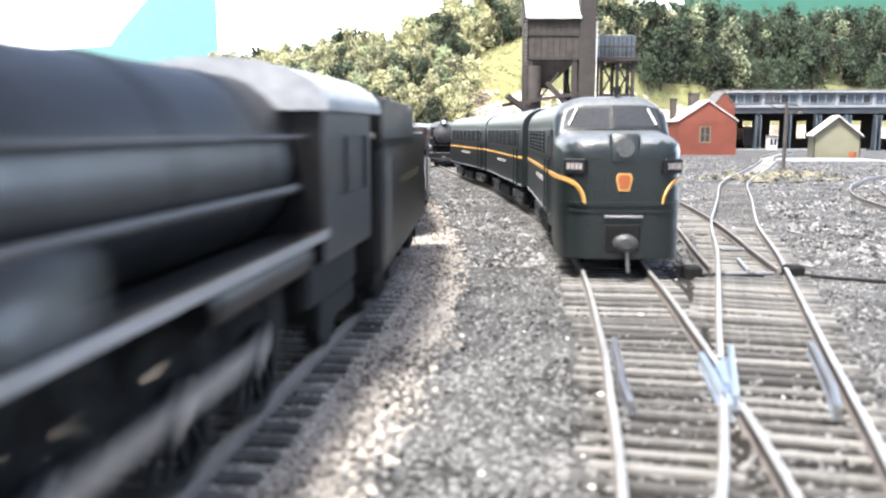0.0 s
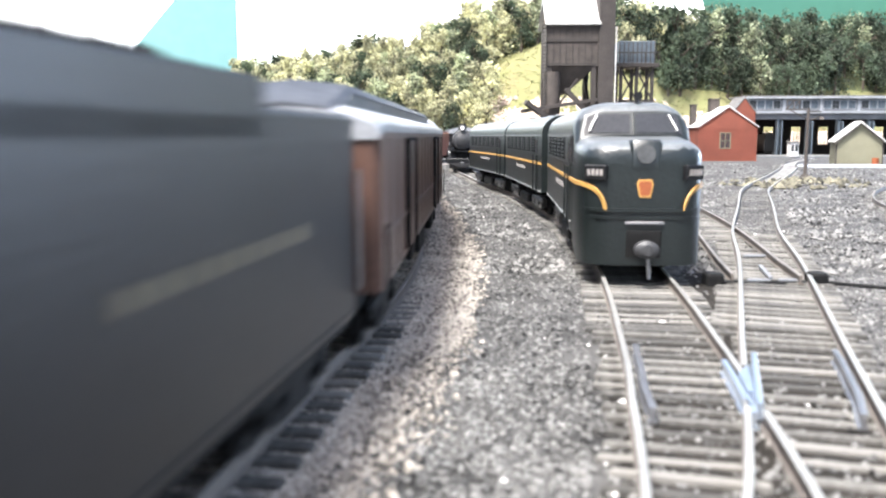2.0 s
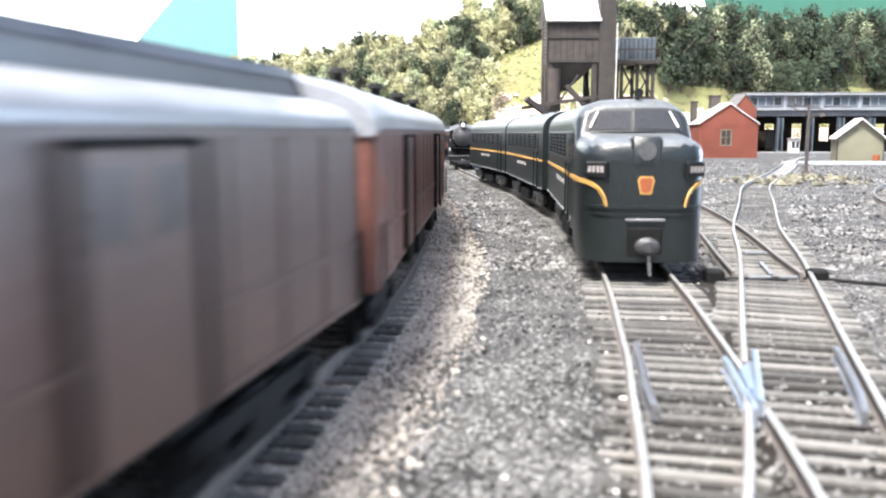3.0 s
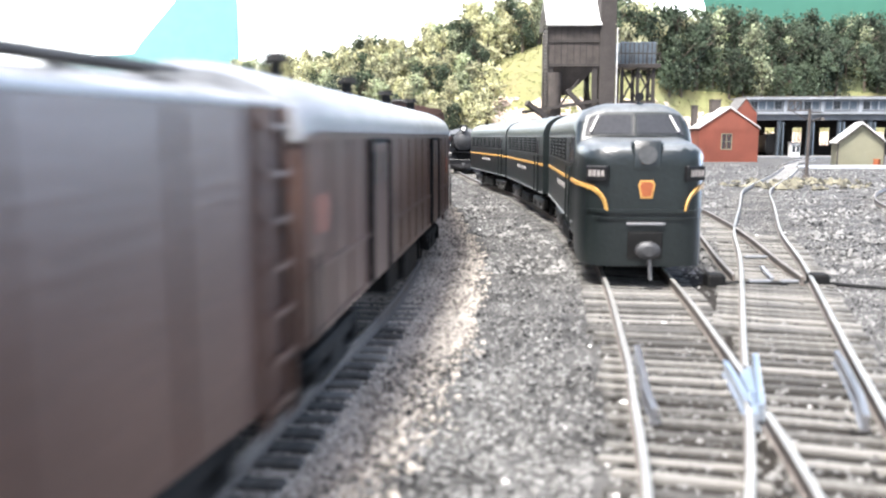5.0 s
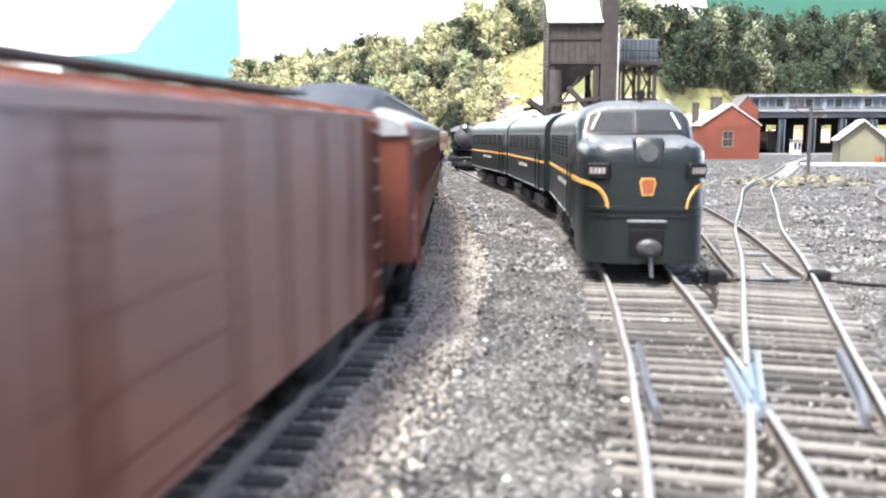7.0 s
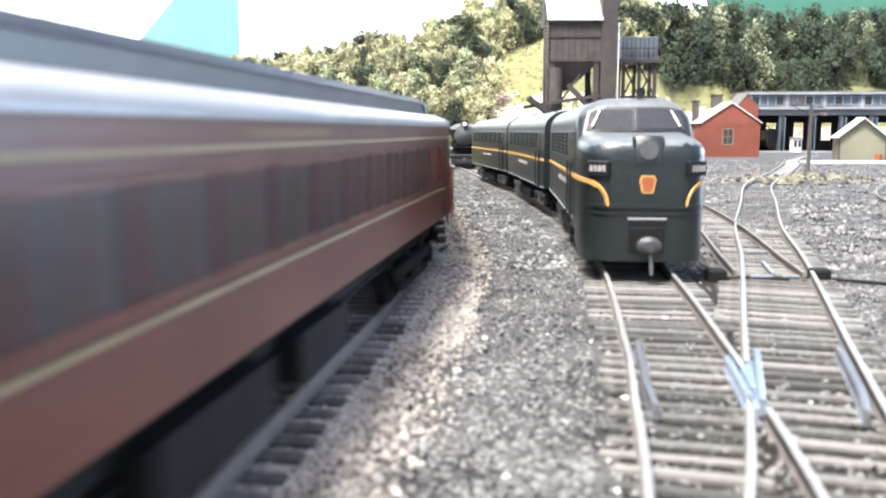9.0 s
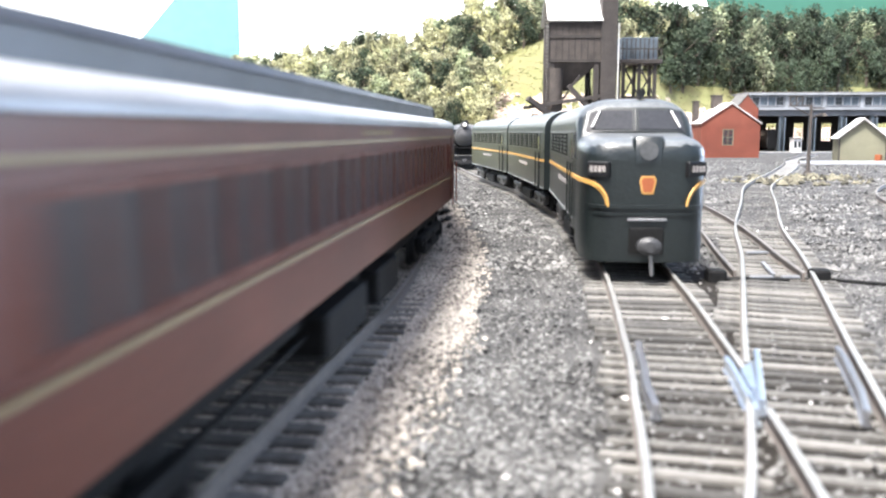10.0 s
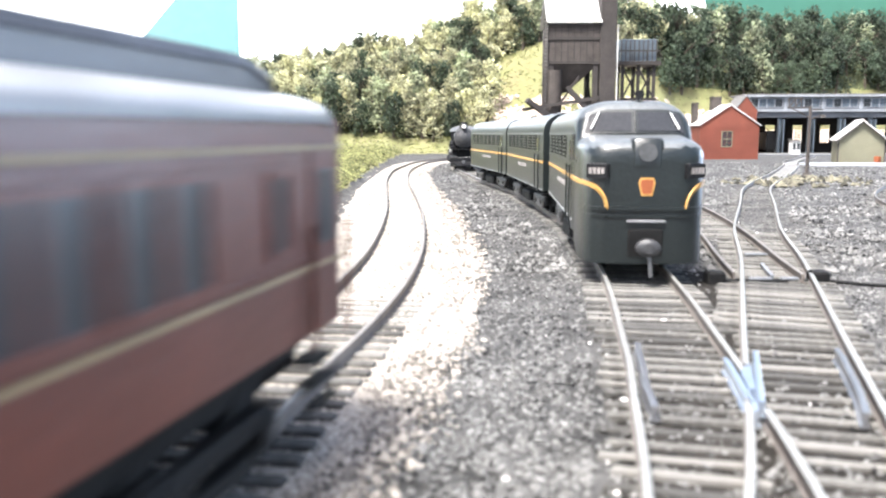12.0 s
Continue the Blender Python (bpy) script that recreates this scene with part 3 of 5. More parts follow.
            part("belt_rail", g, TUSCAN, body)
    name_bars(body, hw, 36.4, 37.4, [(-14 + 3.0 * i, 1.7) for i in range(10)], DULLGOLD)
    u = Shape()
    u.box(-L + 3, L - 3, -10, 10, 8.5, 14.4)
    for x0, x1, sy in ((-30, -6, 1), (4, 34, 1), (-34, -10, -1), (0, 22, -1)):
        part("equipment_box", Shape().box(x0, x1, *sorted((sy * 5, sy * 13.5)), 3.6, 10.2, 0.5), UNDER, c)
    part("brake_rod", Shape().beam((-L + 60, 10, 9), (L - 60, 10, 6), 0.7), UNDER, c)
    part("underframe", u, UNDER, c)
    for sx in (-1, 1):
        truck(c, sx * (L - 38), 40, 3, 5.0, 25)
        coupler(c, sx * (L + 1))
    return c


def name_bars(body, hw, z0, z1, spans, m):
    """Lettering too small to read, as short bars."""
    for sy in (-1, 1):
        s = Shape()
        for x, w in spans:
            s.box(x, x + w, *sorted((sy * (hw + 0.02), sy * (hw + 0.2))), z0, z1)
        part("lettering", s, m, body, "small painted lettering")


def baggage_car(length, paint, clerestory, label, emblem=False):
    """Baggage car with sliding doors, belt rail and a round or clerestory roof."""
    c = thing("baggage_car", label, "railway car", "cars of the passing train")
    hw, z0, z1, L = W_CAR / 2, 12.0, 38.5, length / 2
    s = Shape()
    s.box(-L, L, -hw, hw, z0, z1, 0.8)
    body = part("body", s, paint, c)
    roof = Shape()
    rise = 4.0 if clerestory else 7.5
    roof.extrude_x(roof_profile(W_CAR, z1, rise, 16, 0.6, 0.9, 2.0), [(-L - 0.4, 0.97, -1.2), (-L + 4, 1, 0), (L - 4, 1, 0), (L + 0.4, 0.97, -1.2)])
    part("roof", roof, ROOFGREY, c, "glossy grey roof", smooth=True)
    if clerestory:
        cl = Shape()
        prof = [(9.2, z1 + 2), (9.2, z1 + 5.4), (9.8, z1 + 5.4), (8.8, z1 + 6.8), (0, z1 + 7.8), (-8.8, z1 + 6.8), (-9.8, z1 + 5.4), (-9.2, z1 + 5.4), (-9.2, z1 + 2)]
        cl.extrude_x(prof, [(-L, 0.8, -4), (-L + 9, 1, 0), (L - 9, 1, 0), (L, 0.8, -4)])
        part("clerestory", cl, CLERESTORY, c, "dark clerestory", smooth=True)
    else:
        for i in range(4):
            vt = Shape()
            x = -L + length * (i + 0.5) / 4
            vt.tube((x, 5, z1 + rise - 1), (x, 5, z1 + rise + 2.2), 1.3, n=10)
            vt.tube((x, 5, z1 + rise + 1.6), (x, 5, z1 + rise + 2.8), 2.4, 1.6, n=10)
            part("vent", vt, UNDER, c)
    for dx in (-length * 0.24, length * 0.24):
        for sy in (-1, 1):
            d = Shape()
            a, b = sorted((sy * (hw - 0.1), sy * (hw + 0.5)))
            d.box(dx - 9, dx + 9, a, b, z0 + 1, z1 - 2.5, 0.3)
            door = part("door", d, paint, body)
            f = Shape()
            for q in (-9.6, 9.0):
                f.box(dx + q, dx + q + 0.7, a, b + 0.5 * (sy > 0), z0 + 0.5, z1 - 2)
            f.box(dx - 9, dx + 9, a, b, z1 - 2.6, z1 - 1.8)
            part("door_frame", f, UNDER, door)
            w = Shape()
            for q in (-5.6, 2.6):
                w.box(dx + q, dx + q + 3.0, *sorted((sy * (hw + 0.4), sy * (hw + 0.58))), 29.0, 34.5)
            part("pane", w, WINDOW, door)
    for z in (20.4, 36.5, 12.3):
        for sy in (-1, 1):
            g = Shape()
            g.box(-L + 0.4, L - 0.4, *sorted((sy * (hw - 0.05), sy * (hw + 0.35))), z, z + 0.7)
            part("belt_rail", g, paint, body)
    n = int(length / 13)
    rib = Shape().box(-0.3, 0.3, -0.14, 0.14, z0 + 0.6, z1 - 1.5).mesh("side_rib")
    for i in range(n + 1):
        for sy in (-1, 1):
            part("side_rib", rib, paint, body).matrix_basis = at(-L + 1 + (length - 2) * i / n, sy * (hw + 0.08))
    if emblem:
        for x in (-L + 9, L - 9):
            for sy in (-1, 1):
                k = Shape()
                y0, y1 = sorted((sy * (hw + 0.02), sy * (hw + 0.3)))
                k.loft([[(x - 1.5, yy, 25), (x + 1.5, yy, 25), (x + 2.3, yy, 28.6), (x + 1.6, yy, 29.8), (x - 1.6, yy, 29.8), (x - 2.3, yy, 28.6)] for yy in (y0, y1)])
                part("emblem", k, FADEDRED, body, "small faded red painted emblem")
    iron = Shape().tube((0, 0, 13), (0, 0, 23), 0.3, n=6).mesh("grab_iron")
    for sx in (-1, 1):
        for sy in (-1, 1):
            part("grab_iron", iron, UNDER, body).matrix_basis = at(sx * (L - 2), sy * (hw + 0.9))
    u = Shape()
    u.box(-L + 3, L - 3, -10, 10, 8, 12.2)
    for b in ((-22, 2, 4, 13.5, 3.6), (8, 26, -13.5, -4, 3.6), (10, 24, 5, 13, 4.5)):
        part("equipment_box", Shape().box(*b, 9.8, 0.5), UNDER, c)
    part("underframe", u, UNDER, c)
    for sx in (-1, 1):
        truck(c, sx * (L - 28), 27, 2, 5.0, 25)
        coupler(c, sx * (L + 0.5))
    return c


def box_car(length, paint, label, white, tall=0.0, roof_m=None, light_marks=True):
    """Steel boxcar with ribs, sliding door, ladders and roof walk."""
    c = thing("box_car", label, "railway car", "cars of the passing train")
    hw, z0, z1, L = W_CAR / 2 - 0.4, 9.0, 38.5 + tall, length / 2
    s = Shape()
    s.box(-L, L, -hw, hw, z0, z1, 0.5)
    body = part("body", s, paint, c)
    r = Shape()
    r.loft([[(x, -hw - 0.4, z1 - 0.6), (x, -hw - 0.4, z1), (x, 0, z1 + 2.6), (x, hw + 0.4, z1), (x, hw + 0.4, z1 - 0.6)] for x in (-L - 0.3, L + 0.3)])
    roof = part("roof", r, roof_m or paint, c)
    rb = Shape()
    n = 12
    for i in range(n + 1):
        x = -L + length * i / n
        for sy in (-1, 1):
            rb.loft([[(x - 0.4, 0, z1 + 2.5), (x + 0.4, 0, z1 + 2.5), (x + 0.4, sy * (hw + 0.3), z1), (x - 0.4, sy * (hw + 0.3), z1)],
                     [(x - 0.4, 0, z1 + 3.1), (x + 0.4, 0, z1 + 3.1), (x + 0.4, sy * (hw + 0.3), z1 + 0.5), (x - 0.4, sy * (hw + 0.3), z1 + 0.5)]])
    part("roof_ribs", rb, roof_m or paint, roof)
    wk = Shape()
    for k in (-1, 0, 1):
        wk.box(-L - 1.5, L + 1.5, k * 2.0 - 0.9, k * 2.0 + 0.9, z1 + 3.4, z1 + 4.0)
    part("roof_walk", wk, SHINGLE, roof)
    rib = Shape().box(-0.4, 0.4, -0.18, 0.18, z0 + 0.5, z1 - 1).mesh("side_rib")
    n = 10
    for i in range(n + 1):
        x = -L + 0.5 + (length - 1) * i / n
        if abs(x) < 13:
            continue
        for sy in (-1, 1):
            part("side_rib", rib, paint, body).matrix_basis = at(x, sy * (hw + 0.12))
    for sy in (-1, 1):
        d = Shape()
        y0, y1 = sorted((sy * (hw - 0.05), sy * (hw + 0.8)))
        d.box(-11, 11, y0, y1, z0 + 0.8, z1 - 1.6, 0.3)
        door = part("door", d, paint, body)
        for k in range(5):
            z = z0 + 4 + k * (z1 - z0 - 8) / 4
            part("door_rib", Shape().box(-10.4, 10.4, *sorted((sy * (hw + 0.6), sy * (hw + 1.15))), z - 0.35, z + 0.35), paint, door)
        for za, zb in ((z1 - 1.5, z1 - 0.7), (z0 - 0.2, z0 + 0.6)):
            part("door_track", Shape().box(-12, 24, *sorted((sy * (hw + 0.1), sy * (hw + 1.0))), za, zb), paint, body)
        for sx in (-1, 1):
            xa, xb = sorted((sx * (L - 0.8), sx * (L - 6.6)))
            for q in (xa, xb):
                part("ladder_rail", Shape().box(q - 0.3, q + 0.3, *sorted((sy * (hw + 0.3), sy * (hw + 1.1))), z0 - 2, z1 - 0.5), paint, body)
            for k in range(7):
                z = z0 + 0.5 + k * (z1 - z0 - 3) / 6
                part("ladder_rung", Shape().box(xa, xb, *sorted((sy * (hw + 0.6), sy * (hw + 1.3))), z - 0.3, z + 0.3), paint, body)
    if white:
        for z, h, x0, n, w in ((24.0, 1.6, 15, 8, 2.4), (21.2, 1.6, 18, 6, 2.4), (23, 0.9, -L + 10, 5, 1.8), (17.5, 0.8, -L + 9, 6, 1.6), (14.0, 0.8, -L + 12, 7, 1.4), (32.2, 1.6, 15, 7, 2.2), (18, 0.8, 20, 5, 1.6), (15.8, 0.8, 18, 6, 1.6)):
            name_bars(body, hw + 0.05, z, z + h, [(x0 + i * (w + 0.8), w) for i in range(n)], FADEDWHITE)
        for sy in (-1, 1):
            e = Shape()
            y0, y1 = sorted((sy * (hw + 0.25), sy * (hw + 0.42)))
            x = -L + 29
            e.loft([[(x + 3.2 * math.cos(a), yy, 34.5 + 3.6 * math.sin(a)) for a in [2 * math.pi * k / 16 for k in range(16)]] for yy in (y0, y1)])
            part("emblem", e, FADEDWHITE, body, "round white painted emblem")
    u = Shape()
    u.box(-L + 2, L - 2, -4, 4, 7, 9.1)
    part("equipment_box", Shape().box(-10, 4, 4, 11, 4, 9, 0.5), UNDER, c)
    part("brake_cylinder", Shape().tube((8, 8, 6.5), (18, 8, 6.5), 2.4), UNDER, c)
    part("underframe", u, UNDER, c)
    for sx in (-1, 1):
        truck(c, sx * (L - 20), 19, 2, 4.8, 25)
        coupler(c, sx * (L + 0.3))
    return c


STRETCH = 1.24


def steam_locomotive(driver_r=10.2, group="cars of the passing train", label="black steam locomotive with bright side rods", spokes=True):
    """Boiler, smokebox, domes, cab, running boards, cylinders, drivers and rods. x = 0 at the middle of its length of 172."""
    c = thing("steam_locomotive", label, "steam locomotive", group)
    b = Shape()
    prof = lambda r, zc, n=24: [(r * math.cos(2 * math.pi * i / n), zc + r * math.sin(2 * math.pi * i / n)) for i in range(n)]
    zc = 32.5
    b.loft([[(x, y * r / 11, zc + (z - zc) * r / 11) for y, z in prof(11, zc)] for x, r in ((-42, 12.2), (-10, 12.2), (20, 11.2), (48, 10.4))])
    boiler = part("boiler", b, BLACK, c, smooth=True)
    sb = Shape()
    sb.loft([[(x, y * r / 11, zc + (z - zc) * r / 11) for y, z in prof(11, zc)] for x, r in ((48, 10.6), (66, 10.6), (67, 10.0), (67.6, 8.4))])
    sbx = part("smokebox", sb, SMOKE, boiler, "graphite grey smokebox", smooth=True)
    dr = Shape()
    dr.loft([[(x, y * r / 11, zc + (z - zc) * r / 11) for y, z in prof(11, zc)] for x, r in ((67.4, 7.6), (68.6, 7.2), (69.6, 4.5), (70, 1))])
    part("smokebox_door", dr, SMOKE, boiler, smooth=True)
    for x in (-30, -10, 8, 26, 44):
        bands = Shape()
        r = 12.35 if x < -9 else 12.35 - (x + 10) * 0.033
        bands.loft([[(x + d, y * r / 11, zc + (z - zc) * r / 11) for y, z in prof(11, zc)] for d in (-0.5, 0.5)])
        part("boiler_band", bands, BLACK, boiler, smooth=True)
    for x, r, h, nm in ((58, 3.2, 7.0, "smoke_stack"), (30, 4.4, 5.4, "sand_dome"), (4, 4.8, 5.4, "steam_dome")):
        s = Shape()
        z = zc + 10
        s.loft([[(x + rr * math.cos(a), rr * math.sin(a), zz) for a in [2 * math.pi * i / 16 for i in range(16)]]
                for rr, zz in ((r * 1.2, z - 2), (r, z + 1), (r, z + h * 0.6), (r * (1.15 if nm == "smoke_stack" else 0.8), z + h * 0.85), (r * (1.0 if nm == "smoke_stack" else 0.25), z + h))])
        part(nm, s, BLACK, boiler, smooth=True)
    hl = Shape()
    hl.tube((64, 0, zc + 12.6), (70.5, 0, zc + 12.6), 2.6, n=16)
    hl.box(64, 69, -1.6, 1.6, zc + 9, zc + 11)
    hd = part("headlight", hl, BLACK, boiler, smooth=True)
    g = Shape()
    g.tube((70.5, 0, zc + 12.6), (70.9, 0, zc + 12.6), 2.2, n=16)
    part("lens", g, WHITE, hd, "bright headlight lens")
    cab = Shape()
    w = 15.8
    cab.box(-41, -40, -w + 1, w - 1, 18, 41)
    cb = part("cab", cab, BLACK, c)
    for sy in (-1, 1):
        y0, y1 = sorted((sy * w, sy * (w - 1)))
        for x0, x1, za, zb in ((-66, -40, 18, 27), (-66, -40, 36, 41), (-66, -63, 27, 36), (-54, -52, 27, 36), (-43, -40, 27, 36)):
            part("cab_panel", Shape().box(x0, x1, y0, y1, za, zb), BLACK, cb)
    rf = Shape()
    rf.extrude_x(roof_profile(2 * w, 40.6, 6.5, 14, 1.2, 0.9), [(-69, 1, 0), (-39, 1, 0)])
    part("cab_roof", rf, ROOFGREY, cb, smooth=True)
    for sy in (-1, 1):
        p = Shape()
        for x0, x1 in ((-63, -54), (-52, -43)):
            p.box(x0, x1, *sorted((sy * (w - 0.7), sy * (w - 0.4))), 27, 36)
        part("pane", p, WINDOW, cb)
        rb = Shape()
        rb.box(-40, 62, *sorted((sy * 10, sy * 16.2)), 22.0, 22.9)
        part("running_board", rb, BLACK, c, "running board with pale worn edge")
        edge = Shape()
        edge.box(-40, 62, *sorted((sy * 16.2, sy * 16.6)), 21.8, 23.0)
        part("board_edge", edge, STEEL, c)
        h = Shape()
        h.tube((-40, sy * 13.4, 36), (64, sy * 12.4, 36), 0.35, n=6)
        for x in range(-36, 64, 12):
            h.tube((x, sy * 11.2, 36), (x, sy * 13.3, 36), 0.3, n=5)
        h.tube((-38, sy * 12.8, 29), (40, sy * 12.2, 29), 0.6, n=6)
        part("handrail", h, SMOKE, c)
        cy = Shape()
        cy.tube((50, sy * 13.2, 11.5), (66, sy * 13.2, 11.5), 4.6, n=18)
        cy.box(51, 65, *sorted((sy * 6, sy * 16.5)), 13, 21, 1)
        cyl = part("cylinder", cy, BLACK, c, smooth=True)
        sh = Shape()
        sh.tube((66, sy * 13.2, 11.5), (67, sy * 13.2, 11.5), 3.4, n=16)
        part("cylinder_cover", sh, SMOKE, cyl)
        cr = Shape()
        cr.box(26, 50, *sorted((sy * 12.4, sy * 14)), 13.2, 14.2)
        cr.box(26, 50, *sorted((sy * 12.4, sy * 14)), 8.8, 9.8)
        cr.beam((26, sy * 14, 22), (22, sy * 14, 10), 1.0)
        cr.box(20, 27, *sorted((sy * 8, sy * 15)), 19, 22)
        part("crosshead_guide", cr, SMOKE, c)
        pu = Shape()
        pu.box(8, 20, *sorted((sy * 12.6, sy * 16)), 23, 29, 1)
        pu.tube((-34, sy * 13.6, 20), (-8, sy * 13.6, 20), 2.6, n=12)
        pu.tube((24, sy * 14, 24.6), (44, sy * 14, 24.6), 2.2, n=12)
        part("air_reservoir", pu, BLACK, c, smooth=True)
    fr = Shape()
    fr.box(-64, 68, -6, 6, 12, 20, 1)
    fr.box(-66, -40, -13, 13, 11, 18, 1)
    part("frame", fr, UNDER, c)
    pl = Shape()
    pl.box(68, 72, -15, 15, 8, 13, 0.6)
    pl.loft([[(72, -14, 8), (72, 14, 8), (72, 14, 3), (72, -14, 3)], [(80, -3, 4), (80, 3, 4), (79, 3, 2), (79, -3, 2)]])
    pl.box(62, 72, -13, 13, 20, 21)
    part("pilot", pl, BLACK, c)
    tr = Shape()
    tr.box(-68, -48, *(-12, 12), 6, 10, 0.6)
    trk = part("trailing_truck", tr, UNDER, c)
    wheelset(trk, -57, 5.8)
    ld = Shape()
    ld.box(50, 68, -6, 6, 5, 8, 0.5)
    lead = part("leading_truck", ld, UNDER, c)
    for x in (53, 66):
        wheelset(lead, x, 4.8)
    drivers, rods = [], []
    spoke = Shape().beam((1.5, 0, 0), (driver_r - 1.2, 0, 0), 0.7, 0.9).mesh("spoke")
    for x in (-36, -13, 10, 33):
        s = Shape()
        r = driver_r
        for sy in (-1, 1):
            y = sy * 8.6
            n = 24
            for ra, rb, ya, yb in ((r, r - 1.6, 0, 1.8),):
                outer = [[(q * math.cos(2 * math.pi * i / n), y + sy * d, q * math.sin(2 * math.pi * i / n)) for i in range(n)] for q, d in ((rb, 0), (ra + 0.5, 0), (ra, yb), (rb, yb), (rb, 0))]
                s.loft(outer, caps=False)
            s.tube((0, y, 0), (0, y + sy * 2.4, 0), 2.2, n=12)
            s.tube((4.5, y, 0), (4.5, y + sy * 2.6, 0), 1.6, n=10)
            s.loft([[(-(r - 1.4) * math.cos(a), y + sy * d, (r - 1.4) * math.sin(a)) for a in [-0.9 + 1.8 * i / 6 for i in range(7)]] for d in (0.2, 1.9)])
        s.tube((0, -8.6, 0), (0, 8.6, 0), 1.5, n=10)
        ob = part("driving_wheel", s, UNDER, c)
        ob.matrix_basis = at(x, 0, r)
        for sy in (-1, 1):
            for k in range(14):
                part("spoke", spoke, UNDER, ob).matrix_basis = pose(0, sy * 9.5 * MM, 0, 0, 360 * k / 14, 0)
        drivers.append((ob, x, r))
    for sy in (-1, 1):
        s = Shape()
        s.beam((-38, sy * 12.0, 0), (35, sy * 12.0, 0), 1.0, 2.0)
        for x in (-36, -13, 10, 33):
            s.tube((x, sy * 11.4, 0), (x, sy * 12.9, 0), 1.9, n=12)
        s.beam((10, sy * 13.2, 0), (50, sy * 13.2, 0.5), 0.9, 1.7)
        ob = part("side_rod", s, STEEL, c, "bright steel side rod")
        ob.matrix_basis = at(4.5, 0, driver_r)
        rods.append((ob, 4.5, driver_r))
    coupler(c, 77)
    # lengthen everything but the round parts and the running gear
    for ob in c.children_recursive:
        if ob.name.split(".")[0] in ("driving_wheel", "side_rod", "spoke"):
            continue
        ob.location.x *= STRETCH
        if ob.name.split(".")[0] == "wheelset":
            continue
        co = np.array([tuple(v.co) for v in ob.data.vertices])
        if ob.name.split(".")[0] in ("smoke_stack", "sand_dome", "steam_dome", "coupler"):
            co[:, 0] += (STRETCH - 1) * co[:, 0].mean()
        else:
            co[:, 0] *= STRETCH
        ob.data.vertices.foreach_set("co", co.ravel())
    return c, drivers, rods


def tender(length, top=36.5, group="cars of the passing train"):
    c = thing("tender", "black rectangular coal tender with yellow lettering", "tender", group)
    L, hw = length / 2, 15.4
    s = Shape()
    s.box(-L, L, -hw, hw, 10, top, 1.2)
    body = part("body", s, BLACK, c)
    cb = Shape()
    for sy in (-1, 1):
        cb.box(-L * 0.2, L, *sorted((sy * hw, sy * (hw - 1))), top - 3.2, 43, 0.3)
    cb.box(-L * 0.2 - 1, -L * 0.2, -hw, hw, top - 3.2, 43)
    part("coal_bunker", cb, BLACK, body)
    co = Shape()
    r = random.Random(3)
    for i in range(150):
        x, y = r.uniform(-L * 0.2 + 2, L - 3), r.uniform(-hw + 2.5, hw - 2.5)
        z = 40.5 + 4 * (1 - (y / hw) ** 2)
        q = r.uniform(1.2, 2.2)
        co.add([(x + q * a, y + q * b, z + q * d) for a, b, d in ((1, 0, 0.1), (-1, 0.2, 0), (0, 1, 0), (0.1, -1, 0), (0, 0, 1), (0.2, 0, -1))],
               [(0, 2, 4), (2, 1, 4), (1, 3, 4), (3, 0, 4), (2, 0, 5), (1, 2, 5), (3, 1, 5), (0, 3, 5)])
    co.box(-L * 0.2, L - 1, -hw + 1, hw - 1, top - 4, 41, 1)
    part("coal", co, UNDER, c, "heaped lumps of coal")
    rv = Shape()
    for z in (10.6, top - 1.2):
        for sy in (-1, 1):
            rv.box(-L + 0.5, L - 0.5, *sorted((sy * hw, sy * (hw + 0.2))), z, z + 0.5)
    part("rivet_strip", rv, BLACK, body)
    name_bars(body, hw, 24.6, 26.4, [(-L * 0.5 + 5.2 * i, 2.8) for i in range(int(length * 0.5 / 5.2))], FAINTGOLD)
    iron = Shape().tube((0, 0, 14), (0, 0, 32), 0.35, n=6).mesh("grab_iron")
    for sx in (-1, 1):
        for sy in (-1, 1):
            part("grab_iron", iron, STEEL, body).matrix_basis = at(sx * (L - 1.5), sy * (hw + 0.9))
    u = Shape()
    u.box(-L - 1, L + 1, -14, 14, 8, 10.2)
    part("underframe", u, UNDER, c)
    hatch = Shape()
    hatch.box(-L * 0.75, -L * 0.45, -5, 5, top - 0.2, top + 2.6, 0.5)
    part("water_hatch", hatch, BLACK, body)
    for sx in (-1, 1):
        truck(c, sx * (L - 21), 22, 2, 4.9, 25)
    coupler(c, -L - 1)
    return c


# ---- streamlined diesel units ----
HALF_D = 76.0
HALF_W = [16.5, 16.4, 16.1, 15.4, 14.2, 12.3, 10.4, 8.0]


def nose_width(x):
    """Half-width of the nose at the length x."""
    L = HALF_D
    return float(np.interp(x, [L - 26, L - 14, L - 9, L - 5.5, L - 3, L - 1.2, L - 0.3, L], HALF_W))


def nose_x(y):
    """Length at which the nose has the half-width y."""
    L = HALF_D
    return float(np.interp(y, HALF_W[::-1], [L, L - 0.3, L - 1.2, L - 3, L - 5.5, L - 9, L - 14, L - 26]))


def hull_ring(x, hw, top, rad, bot=9.0):
    p = [(x, -hw, bot), (x, -hw, top - 0.75 * rad)]
    for i in range(1, 9):
        a = math.pi / 2 * i / 8
        p.append((x, -hw + rad * (1 - math.cos(a)), top - 0.75 * rad + rad * 0.75 * math.sin(a)))
    q = [(x, -b, c) for _, b, c in reversed(p)]
    return p + q


